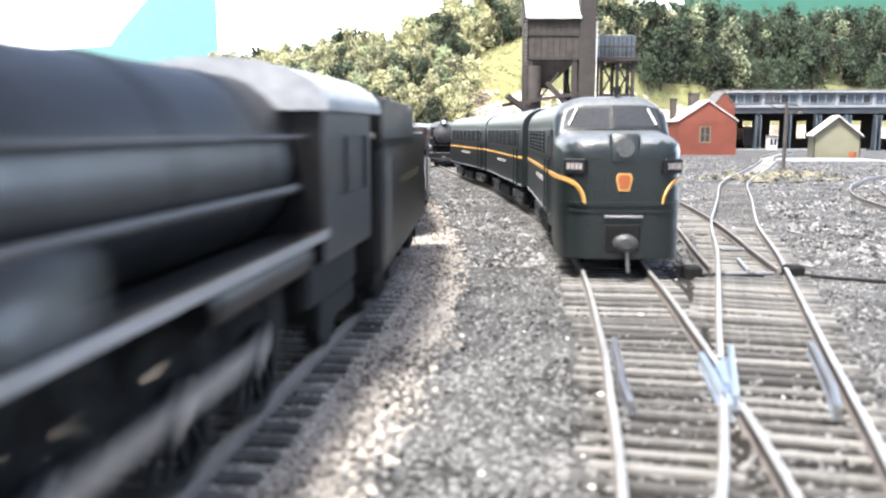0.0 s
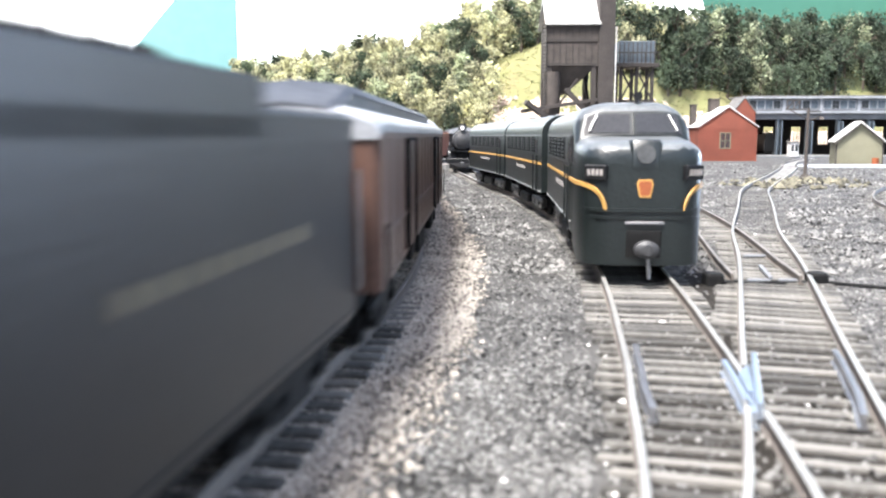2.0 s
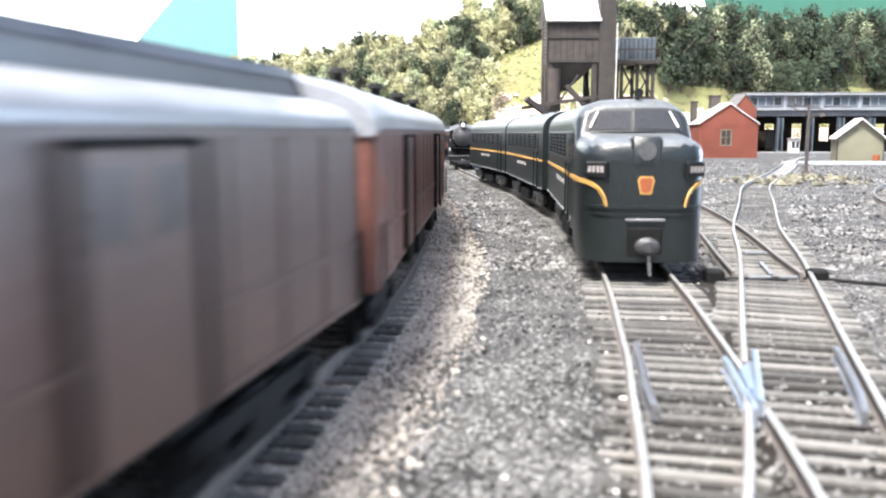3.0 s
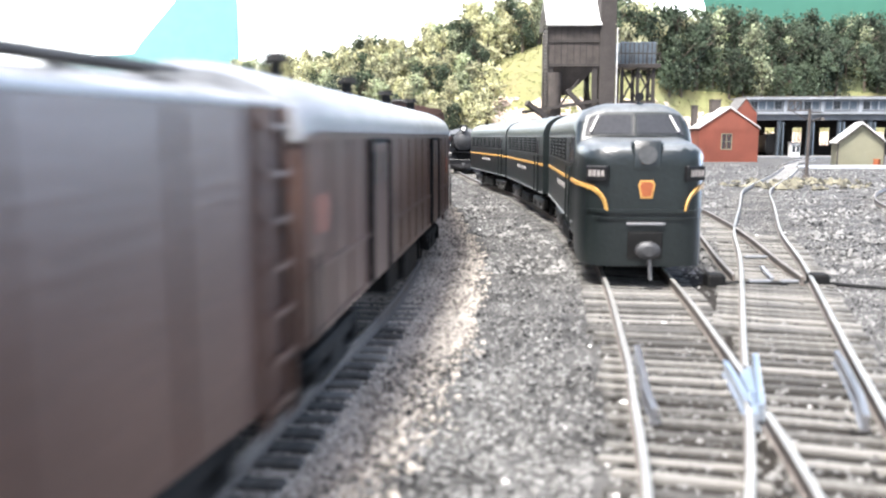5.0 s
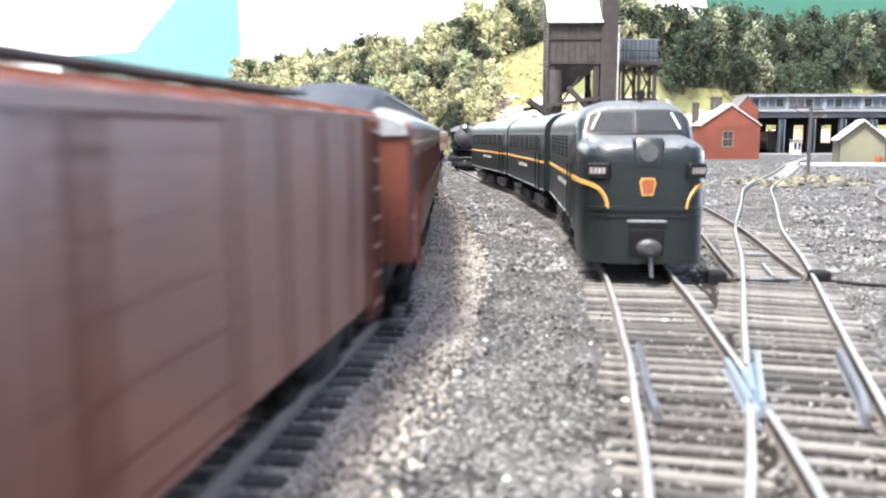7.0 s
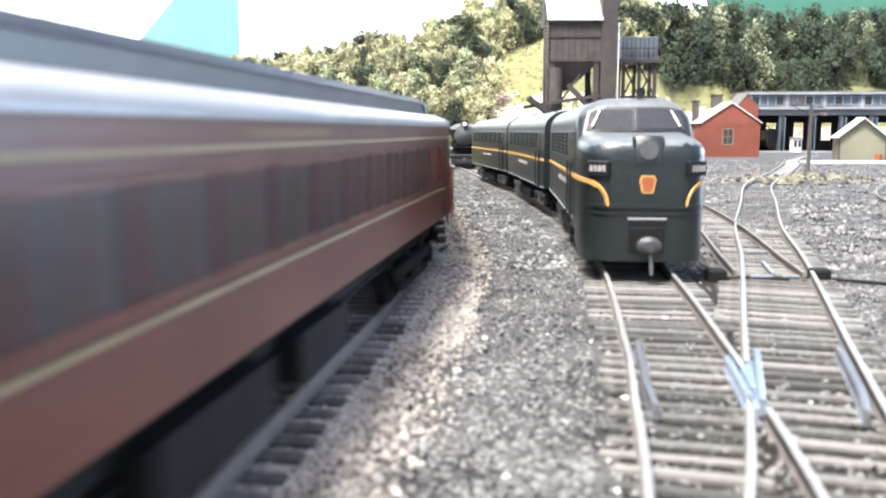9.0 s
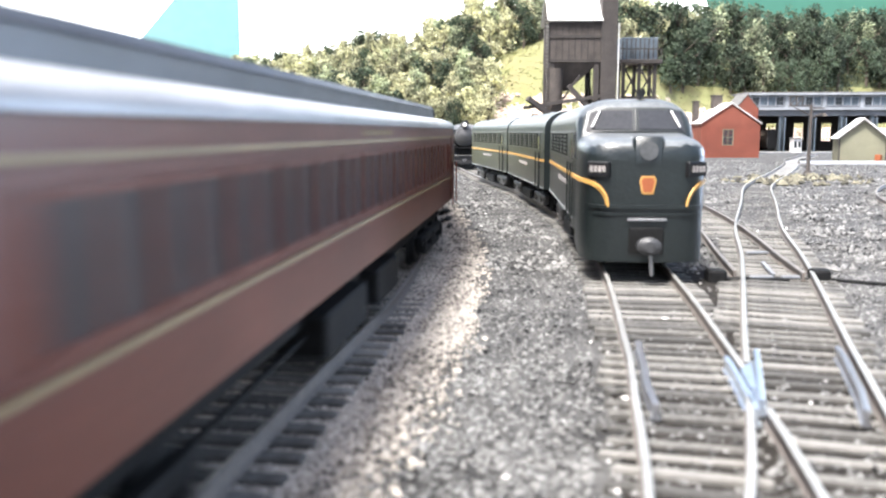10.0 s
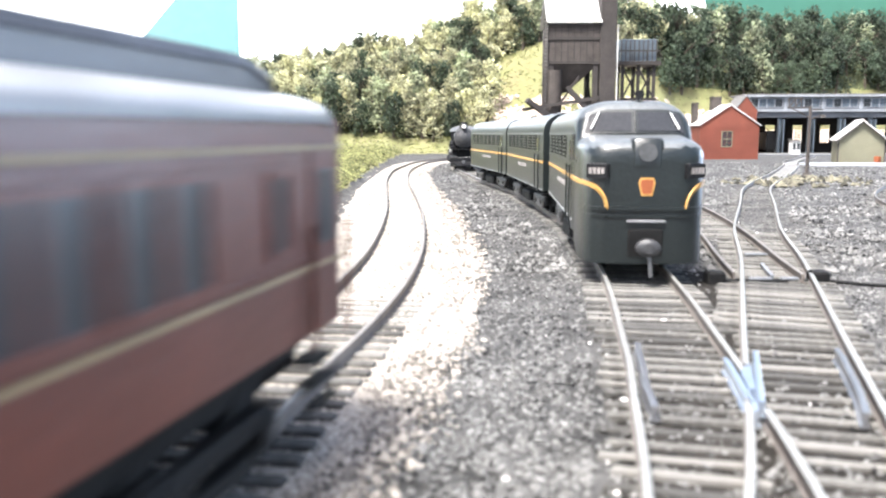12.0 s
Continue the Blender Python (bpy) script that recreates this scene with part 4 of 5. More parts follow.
def diesel_unit(with_nose, label):
    L = HALF_D
    c = thing("diesel_locomotive", label, "diesel locomotive", "parked diesel set")
    s = Shape()
    if with_nose:
        rings = [hull_ring(-L, 16.5, 46.4, 11, 11.5), hull_ring(L - 37, 16.5, 46.6, 11, 11.5), hull_ring(L - 33, 16.5, 46.6, 11, 9.5), hull_ring(L - 30, 16.5, 46.5, 10.8), hull_ring(L - 27.5, 16.3, 45.6, 10),
                 hull_ring(L - 25.8, 16.2, 44.0, 8.8), hull_ring(L - 22.5, 16.4, 36.8, 5.4, 6), hull_ring(L - 16, 16.4, 36.4, 6.6, 4.4)]
        # hood and nose
        for x, top, rad in ((L - 12, 36.1, 6.0), (L - 8, 35.8, 6.0), (L - 5, 35.5, 5.8), (L - 3, 35.1, 5.6), (L - 1.6, 34.5, 5.2), (L - 0.6, 33.5, 4.6), (L, 32.0, 3.8)):
            rings.append(hull_ring(x, nose_width(x), top, rad, 3.4))
    else:
        rings = [hull_ring(-L, 16.5, 46.4, 11, 11.5), hull_ring(L, 16.5, 46.4, 11, 11.5)]
    s.loft(rings)
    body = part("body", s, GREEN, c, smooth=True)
    # upward faces take a paler paint that imitates the bright reflection on top
    body.data.materials.append(SHEENGREEN)
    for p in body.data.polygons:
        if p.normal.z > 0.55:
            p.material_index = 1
    # roof fans and vents
    for x in ((-50, -30, -10) if with_nose else (-45, -22, 22, 45)):
        f = Shape()
        f.tube((x, 0, 45.6), (x, 0, 47.0), 5.6, 5.2, n=24)
        part("roof_fan", f, ROOFGREY, body, smooth=True)
    ex = Shape()
    ex.box(0, 16, -3, 3, 45, 47.0, 0.6)
    part("exhaust_hatch", ex, ROOFGREY, body)
    name_bars(body, 16.5, 20.2, 21.8, [(-18 + 3.4 * i, 2.2) for i in range(11)], FADEDWHITE)
    # side windows, grilles, doors, belt lines
    for sy in (-1, 1):
        for x in ((-58, -40, -22, -4, 14) if with_nose else (-60, -42, -24, -6, 12, 30, 48)):
            p = Shape()
            p.box(x - 6.6, x + 6.6, *sorted((sy * 16.30, sy * 16.65)), 29.5, 36.5, 0.2)
            g = part("side_grille", p, UNDER, body, "dark louvred side grille")
            b = Shape()
            for k in range(5):
                b.box(x - 6.4, x + 6.4, *sorted((sy * 16.60, sy * 16.85)), 30.2 + 1.3 * k, 30.7 + 1.3 * k)
            part("louvre", b, GREEN, g)
        for z in (28.4, 36.9, 11.7):
            g = Shape()
            g.box(-L + 0.3, L - (30 if with_nose else 0.3), *sorted((sy * 16.40, sy * 16.75)), z, z + 0.5)
            part("belt_rail", g, GREEN if 20 < z < 30 else BELTGREY, body)
        d = Shape()
        dx = L - 37 if with_nose else L - 16
        d.box(dx - 4, dx + 4, *sorted((sy * 16.40, sy * 16.70)), 11.6, 37, 0.3)
        door = part("door", d, GREEN, body)
        w = Shape()
        w.box(dx - 2, dx + 2, *sorted((sy * 16.60, sy * 16.85)), 29, 35)
        part("pane", w, CABGLASS, door)
        hr = Shape()
        for q in (-5.4, 5.4):
            hr.tube((dx + q, sy * 17.4, 11), (dx + q, sy * 17.4, 28), 0.3, n=6)
        part("grab_iron", hr, GREEN, body)
        # gold stripe, sweeping down round the nose
        st = Shape()
        if with_nose:
            pts = [(x, sy * 16.65, 24.4) for x in (-L, L - 30, L - 22)]
            for i in range(13):
                u = i / 12
                y = 16.4 - 6.4 * math.sin(u * math.pi / 2)
                pts.append((nose_x(y) + 0.25, sy * (y + 0.25), 24.4 - 6.6 * (1 - math.cos(u * math.pi / 2))))
        else:
            pts = [(x, sy * 16.65, 24.4) for x in (-L, L)]
        lo = []
        for i, (x, y, z) in enumerate(pts):
            a = Vector(pts[max(0, i - 1)])
            b = Vector(pts[min(len(pts) - 1, i + 1)])
            t = (b - a).normalized()
            nrm = Vector((0.0, sy, 0)) if i < 3 else Vector((0.5, sy * 0.85, 0)).normalized()
            up = t.cross(nrm).normalized() * 0.55
            q = Vector((x, y, z))
            lo.append([tuple(q + up - nrm * 0.3), tuple(q + up + nrm * 0.12), tuple(q - up + nrm * 0.12), tuple(q - up - nrm * 0.3)])
        st.loft(lo)
        part("gold_stripe", st, STRIPE, body, "gold stripe")
    u = Shape()
    u.box(-L + 2, L - 6, -10, 10, 4, 8, 0.5)
    u.box(-16, 16, -14.5, 14.5, 2.6, 7.2, 1.0)
    part("fuel_tank", u, UNDER, c)
    for x in (-46, 42 if with_nose else 46):
        truck(c, x, 27, 2, 5.2, 28, GLINTTRUCK)
    coupler(c, -L)
    if not with_nose:
        e = Shape()
        e.box(L, L + 3, -7, 7, 8, 41, 0.5)
        part("diaphragm", e, UNDER, c)
        coupler(c, L)
        return c
    e = Shape()
    e.box(-L - 3, -L, -7, 7, 8, 41, 0.5)
    part("diaphragm", e, UNDER, c)
    # windshield: two raked panes with frame and centre post
    for sy in (-1, 1):
        def ws(y, u, off):
            rad = 8.8 - 3.4 * u
            over = max(0.0, y - (16.3 - rad)) / rad
            sag = 0.75 * rad * (1 - math.sqrt(max(0.0, 1 - over * over)))
            return (L - 25.8 + 3.3 * u - 0.05 * y + 0.5 + 0.9 * off, sy * y, 44.0 - 7.2 * u - sag * (0.5 + 0.5 * u) + 0.2 + 0.4 * off)

        def sheet(y0, y1a, y1b, u0, u1, o0, o1):
            """A curved slab between y0 and a raked outer edge from y1a (above) to y1b (below)."""
            s = Shape()
            rings = []
            for i in range(9):
                k = i / 8
                ya, yb = y0 + (y1a - y0) * k, y0 + (y1b - y0) * k
                rings.append([ws(ya, u0, o0), ws(ya, u0, o1), ws(yb, u1, o1), ws(yb, u1, o0)])
            return s.loft(rings)
        f = part("windshield_frame", sheet(0.2, 13.4, 15.0, 0.08, 0.98, -1.4, 0.1), GREEN, body, smooth=True)
        part("pane", sheet(0.9, 12.5, 13.9, 0.17, 0.90, 0.0, 0.3), CABGLASS, f, "pale reflecting windshield pane")
        wp = Shape()
        wp.tube(ws(12.2, 0.82, 0.9), ws(10.0, 0.22, 0.9), 0.3, n=6)
        part("wiper", wp, WHITE, f)
        sw = Shape()
        sw.box(L - 33, L - 26.8, *sorted((sy * 16.20, sy * 16.65)), 29.5, 37.0, 0.3)
        part("side_window", sw, CABGLASS, body)
        # number boards
        nb = Shape()
        nb.box(-3.2, 3.2, -1.6, 0.5, -1.9, 1.9, 0.3)
        ob = part("number_board", nb, BLACK, body)
        ob.matrix_basis = at(nose_x(12.6) + 0.1, sy * 12.6, 27.6, -90 + sy * 34)
        for k in range(4):
            part("number_bar", Shape().box(-2.3 + 1.2 * k, -1.5 + 1.2 * k, 0.5, 0.7, -0.8, 0.8), FADEDWHITE, ob)
        cl = Shape()
        cl.box(-0.8, 0.8, -0.3, 0.5, -1.0, 1.0, 0.2)
        k = part("class_lamp", cl, LAMPGLASS, body)
        k.matrix_basis = at(L - 20, sy * 16.20, 30, 0)
        lad = Shape()
        for z in (5, 8.4, 11.8):
            lad.box(L - 40, L - 34, *sorted((sy * 15.90, sy * 16.80)), z, z + 0.5)
        part("step", lad, UNDER, body)
    horn = Shape()
    horn.tube((L - 30, 2, 46.2), (L - 30, 2, 48.2), 0.5, n=8)
    horn.tube((L - 33, 2, 48.2), (L - 28, 2, 48.2), 0.5, 1.3, n=10)
    part("horn", horn, BLACK, body, smooth=True)
    hl = Shape()
    hl.box(L - 9, L + 0.15, -4.0, 4.0, 28.6, 35.9, 0.7)
    hd = part("headlight_housing", hl, GREEN, body, smooth=True)
    g = Shape()
    g.tube((L - 0.6, 0, 32.3), (L + 0.5, 0, 32.3), 2.4, 2.4, n=24)
    part("headlight", g, LAMPGLASS, hd, smooth=True)
    k = Shape()
    k.loft([[(x, -1.4, 21.2), (x, 1.4, 21.2), (x, 2.15, 24.6), (x, 1.6, 25.8), (x, -1.6, 25.8), (x, -2.15, 24.6)] for x in (L - 0.2, L + 0.25)])
    key = part("emblem", k, STRIPE, body, "orange shield emblem edged in gold")
    k2 = Shape()
    k2.loft([[(x, -1.1, 21.6), (x, 1.1, 21.6), (x, 1.75, 24.5), (x, 1.3, 25.4), (x, -1.3, 25.4), (x, -1.75, 24.5)] for x in (L + 0.2, L + 0.33)])
    part("emblem_field", k2, KEYRED, key)
    # anticlimber band, pilot, coupler pocket
    for z, o, h in ((17.4, 0.6, 0.9), (15.6, 0.35, 0.7)):
        b = Shape()
        ys = [-16.4 + 32.8 * i / 40 for i in range(41)]
        b.loft([[(nose_x(max(8.0, abs(y))) - 1.2, y, z), (nose_x(max(8.0, abs(y))) + o, y, z), (nose_x(max(8.0, abs(y))) + o, y, z + h), (nose_x(max(8.0, abs(y))) - 1.2, y, z + h)] for y in ys])
        part("nose_band", b, GREEN, body)
    bar = Shape()
    bar.box(L + 0.3, L + 0.9, -5, 5, 14.3, 14.9, 0.1)
    part("nose_rail", bar, STEEL, body)
    pk = Shape()
    pk.box(L - 1, L + 0.35, -4.6, 4.6, 5.6, 12.6, 0.4)
    part("coupler_pocket", pk, UNDER, body)
    cp = Shape()
    cp.tube((L, 0, 8.2), (L + 3, 0, 8.2), 1.5)
    cp.loft([[(L + 3 + d, r * 3.2 * math.cos(a), 8.2 + r * 2.3 * math.sin(a)) for a in [2 * math.pi * i / 14 for i in range(14)]] for d, r in ((-1, 0.7), (0.5, 1), (2.4, 1), (3.2, 0.6))])
    part("coupler", cp, SMOKE, c, smooth=True)
    pin = Shape()
    pin.tube((L + 4.5, 0.4, 6.2), (L + 4.5, 0.9, 0.6), 0.5, n=8)
    part("uncoupling_pin", pin, STEEL, c, "bright hanging steel pin", smooth=True)
    return c


def on_line(line, s, half, toward=-1):
    """Pose of a vehicle that stands on a line at length s with its trucks half apart."""
    a, b = line.point(s - half), line.point(s + half)
    m, d = (a + b) / 2, (a - b) * (1 if toward < 0 else -1)
    return at(m.x, m.y, RAIL_TOP, math.degrees(math.atan2(d.y, d.x)))


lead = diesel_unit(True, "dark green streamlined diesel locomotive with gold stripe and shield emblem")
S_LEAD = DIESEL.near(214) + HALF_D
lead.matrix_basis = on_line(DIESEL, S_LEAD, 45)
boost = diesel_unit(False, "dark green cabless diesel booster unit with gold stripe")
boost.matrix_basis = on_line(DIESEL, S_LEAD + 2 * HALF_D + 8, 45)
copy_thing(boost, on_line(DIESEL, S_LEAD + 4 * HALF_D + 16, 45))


# ---- the passing train ----
SPEED = 228.0
S_REF = MAIN.near(117)
train, wheels, rods = [], [], []


def enrol(ob, t0, t1, half_base):
    """A vehicle whose front passes the mark at t0 and whose rear passes it at t1."""
    train.append((ob, (t0 + t1) / 2, half_base))


GAP = 6.0
NOSE, TAIL = 80 * STRETCH, 69 * STRETCH
for label, back, end, top in (("black steam locomotive with bright side rods", 0.17, 0.70, 36.5), ("black steam locomotive with pale worn running boards", 1.60, 2.05, 40.0)):
    loco, dr, rd = steam_locomotive(label=label)
    mid = back - TAIL / SPEED
    enrol(loco, mid, mid, 45)
    wheels += dr
    rods += rd
    tl = (end - back) * SPEED - 3
    enrol(tender(tl, top), back, end, tl / 2 - 21)


def car(make, t0, t1, base, *args):
    length = (t1 - t0) * SPEED - GAP
    ob = make(length, *args)
    enrol(ob, t0 + GAP / 2 / SPEED, t1 - GAP / 2 / SPEED, length / 2 - base)
    return ob


car(baggage_car, 2.05, 3.04, 28, BROWN, True, "brown baggage car with clerestory roof and sliding doors")
car(baggage_car, 3.04, 3.97, 28, ROSE, False, "faded red express car with round roof and sliding doors", True)
car(box_car, 3.97, 4.90, 20, BROWN, "brown express boxcar with ladders and a pale roof", False, 2.0, ROOFGREY)
car(baggage_car, 4.90, 5.79, 28, BROWN, False, "grey-brown baggage car with round roof and red emblem", True)
car(box_car, 5.79, 6.45, 20, DARKBROWN, "tall dark brown boxcar with white lettering", True, 7.5)
car(box_car, 6.45, 7.12, 20, OXIDE, "oxide red boxcar with side ladders", False, 1.5)
car(passenger_car, 7.12, 8.33, 38)
car(passenger_car, 8.33, 9.54, 38)
car(passenger_car, 9.54, 10.79, 38)
car(passenger_car, 10.79, 11.97, 38)

parked, _, _ = steam_locomotive(group="parked diesel set", label="parked black steam locomotive with round smokebox and headlight")
parked.matrix_basis = on_line(DIESEL, DIESEL.near(880) + 90, 45)


# ---- buildings ----
def gable_house(name, label, w, d, h, rise, wall_m, roof_m, x, y, rz, windows, chimneys=(), z=0, over=3):
    """Front in the plane y = 0, facing -y; windows: (x, z, w, h) on the front."""
    c = thing(name, label, "building", "yard buildings", m=at(x, y, z, rz))
    s = Shape()
    prof = [(-w / 2, -4), (w / 2, -4), (w / 2, h), (0, h + rise), (-w / 2, h)]
    s.loft([[(a, q, b) for a, b in prof] for q in (0, d)])
    body = part("wall", s, wall_m, c)
    r = Shape()
    k = rise / (w / 2)
    for sx in (-1, 1):
        e = [(0, h + rise + 0.4), (sx * (w / 2 + over), h - k * over + 0.4), (sx * (w / 2 + over), h - k * over + 2.4), (0, h + rise + 2.6)]
        r.loft([[(a, q, b) for a, b in e] for q in (-over, d + over)])
    part("roof", r, roof_m, c)
    for wx, wz, ww, wh in windows:
        f = Shape()
        t = 1.4
        f.ring_frame(wx - ww / 2, wx + ww / 2, wz, wz + wh, t, -0.7, 0.2)
        win = part("window", f, CREAM if wall_m is REDWALL else wall_m, body)
        part("muntin", Shape().box(wx - 0.4, wx + 0.4, -0.6, 0.2, wz, wz + wh), CREAM, win)
        part("muntin", Shape().box(wx - ww / 2, wx + ww / 2, -0.5, 0.2, wz + wh / 2 - 0.4, wz + wh / 2 + 0.4), CREAM, win)
        p = Shape()
        p.box(wx - ww / 2, wx + ww / 2, -0.15, 0.25, wz, wz + wh)
        part("pane", p, CABGLASS, win)
    for i in range(int(h / 3.2)):
        zz = 1 + i * 3.2
        part("siding_board", Shape().box(-w / 2, w / 2, -0.25, 0.05, zz, zz + 0.45), wall_m, body)
    for cx, cy, cw, ch in chimneys:
        b = Shape()
        z0 = h + rise * (1 - abs(cx) / (w / 2)) - 4
        b.box(cx - cw / 2, cx + cw / 2, cy, cy + cw, z0, z0 + ch, 0.4)
        b.box(cx - cw / 2 - 0.8, cx + cw / 2 + 0.8, cy - 0.8, cy + cw + 0.8, z0 + ch - 2, z0 + ch, 0.3)
        part("chimney", b, TOWERWOOD, c)
    return c


def px_x(px, depth):
    return (px - 784) / F * depth


gable_house("shed", "red gabled wooden shed with grey shingle roof", 94, 66, 55, 31, REDWALL, WHITEROOF, px_x(1290, 1335), 1335, 0,
            [(-4, 22, 15, 23)], [(-42, 46, 9, 38), (-6, 50, 15, 24)], over=2)
hut = gable_house("hut", "small cream hut with white gabled roof", 60, 50, 34, 25, CREAM, WHITEROOF, px_x(1524, 1155), 1155, -16, [])
for q in (-30.2, 28.6):
    part("corner_board", Shape().box(q, q + 1.6, -0.8, 0.6, -2, 33), SHAFTWOOD, hut, "dark corner board")
for q in (-1, 1):
    part("barge_board", Shape().beam((0, -3.3, 57.5), (q * 33, -3.3, 30.0), 2.2, 1.2), SHAFTWOOD, hut, "dark barge board")
pad = part("pavement", Shape().box(470, 600, 1045, 1150, -2, 2.6, 0.8), PALETRIM)
tagged(pad, "pale concrete pad in front of the hut", "pavement", kind="structure")
gable_house("brick_office", "red brick annex beside the roundhouse", 42, 60, 84, 26, REDWALL, SHINGLE, px_x(1317, 1560), 1560, 0, [], over=1)


def oil_drum():
    c = thing("drum", "small red oil drum beside the hut", "drum", m=at(px_x(1553, 1150), 1150))
    s = Shape()
    s.tube((0, 0, 0), (0, 0, 11), 4.6, n=16)
    for z in (3.5, 7):
        s.tube((0, 0, z), (0, 0, z + 0.6), 4.9, n=16)
    part("body", s, KEYRED, c, smooth=True)


oil_drum()


def roundhouse():
    """A row of stalls under a flat roof with a clerestory band of windows."""
    c = thing("roundhouse", "grey roundhouse with open stall doors and clerestory windows", "building", "yard buildings", m=at(px_x(1325, 1640), 1640, 0, -4))
    n, w, d, h = 8, 57.0, 150, 73.0
    fl = Shape()
    fl.box(-4, n * w + 4, 0, d, -3, 0.8)
    part("floor_slab", fl, CONCRETE, c)
    bk = Shape()
    bk.box(-4, n * w + 4, d, d + 4, 0, 22)
    bk.box(-4, n * w + 4, d, d + 4, 60, h + 10)
    for i in range(n):
        for x0, x1 in ((0, 19), (39, w)):
            bk.box(i * w + x0, i * w + x1, d, d + 4, 22, 60)
    bk.box(-6, -2, 0, d, 0, h + 10)
    bk.box(n * w + 2, n * w + 6, 0, d, 0, h + 10)
    back = part("wall", bk, SHAFTWOOD, c, "dark inner wall")
    for i in range(n):
        x0 = i * w + 19
        win = part("window", Shape().box(x0, x0 + 20, d - 0.6, d + 2, 22, 23.5), TIMBER, back, "tall open stall window with brown muntins")
        for j in range(1, 6):
            part("muntin", Shape().box(x0, x0 + 20, d + 0.5, d + 1.5, 22 + 6.3 * j - 0.4, 22 + 6.3 * j + 0.4), TIMBER, win)
        for j in range(1, 3):
            part("muntin", Shape().box(x0 + 6.67 * j - 0.5, x0 + 6.67 * j + 0.5, d + 0.6, d + 1.4, 23.5, 60), TIMBER, win)
    for i in range(n + 1):
        p = Shape()
        p.box(i * w - 3.5, i * w + 3.5, -2, 6, 0, h, 0.5)
        p.box(i * w - 4.5, i * w + 4.5, -3, 7, 0, 6, 0.5)
        part("pillar", p, BLUEGREY, c)
    for i in range(n):
        for k, a in ((0, 100), (1, 80)):
            dd = Shape()
            dd.box(0, 24, -1, 1, 1.5, h - 4, 0.3)
            for z in (6, 28, 52):
                dd.box(0.5, 23.5, -1.6, 1.6, z, z + 2.5)
            ob = part("door", dd, BLUEGREY, c, "blue-grey stall door")
            ob.matrix_basis = at(i * w + (4.2 if k == 0 else w - 4.2), -1, 0, -a - 0 if k == 0 else -a - 20)
    li = Shape()
    li.box(-8, n * w + 8, -6, 20, h, h + 12, 0.6)
    part("lintel", li, CONCRETE, c)
    r = Shape()
    r.box(-10, n * w + 10, -10, d + 8, h + 12, h + 15, 0.6)
    part("roof", r, CONCRETE, c)
    cw = Shape()
    cw.box(-2, n * w + 8, 30, 120, h + 15, h + 44)
    cl = part("clerestory", cw, CONCRETE, c)
    ct = Shape()
    ct.box(-6, n * w + 12, 24, 128, h + 44, h + 47)
    part("upper_roof", ct, SHINGLE, c)
    part("cornice", Shape().box(-6, n * w + 12, 22.5, 25.5, h + 41, h + 44.4, 0.3), PALETRIM, c, "pale eaves board")
    part("gutter", Shape().box(-10, n * w + 10, -11.5, -8.5, h + 11, h + 16, 0.4), PALETRIM, c, "pale gutter along the roof edge")
    # four windows to a bay, and a pale post between the bays
    bay = 72.0
    for i in range(int(n * w / bay) + 1):
        x1 = i * bay + 1
        if x1 + 4 < n * w:
            part("post", Shape().box(x1, x1 + 5.5, 27.6, 30.2, h + 15, h + 41, 0.4), PALETRIM, cl)
        for k in range(4):
            x = x1 + 8 + k * 15.6
            if x + 13 > n * w + 6:
                continue
            win = part("window", Shape().ring_frame(x, x + 13.2, h + 21.5, h + 37, 1.1, 28.6, 30.2), PALETRIM, cl)
            for pz in (21.5, 29.6):
                for q in (0, 6.9):
                    part("pane", Shape().box(x + q, x + q + 6.3, 29.5, 30.3, h + pz, h + pz + 7.4), BLUEGREY if (i + k) % 3 else WINDOW, win)
    return c


roundhouse()
stored = tender(96, 44.0, "yard buildings")
tagged(stored, "dark grey tender standing in an open roundhouse stall", "railway car")
stored.matrix_basis = at(px_x(1358, 1690), 1690, 0.8, 84)


def turntable():
    c = thing("turntable", "railed turntable deck with a small white cab", "turntable", m=at(px_x(1395, 1585), 1585, 0, 0))
    d = Shape()
    d.box(-150, 190, -12, 12, 0.5, 3, 0.5)
    part("deck", d, CONCRETE, c)
    for y in (-8.25, 8.25):
        r = Shape()
        r.box(-150, 190, y - 0.6, y + 0.6, 3, 5.4)
        part("rail", r, RAIL, c)
    cab = Shape()
    cab.box(1, 17, -14, 2, 3, 29, 0.6)
    cb = part("cab", cab, WHITE, c, "white turntable cab")
    rf = Shape()
    rf.box(-0.5, 18.5, -16, 4, 29, 31, 0.6)
    part("cab_roof", rf, SHINGLE, cb)
    for x in (2.5, 10):
        p = Shape()
        p.box(x, x + 5.4, -14.3, -13.8, 12, 25)
        part("pane", p, WINDOW, cb)
    return c


turntable()


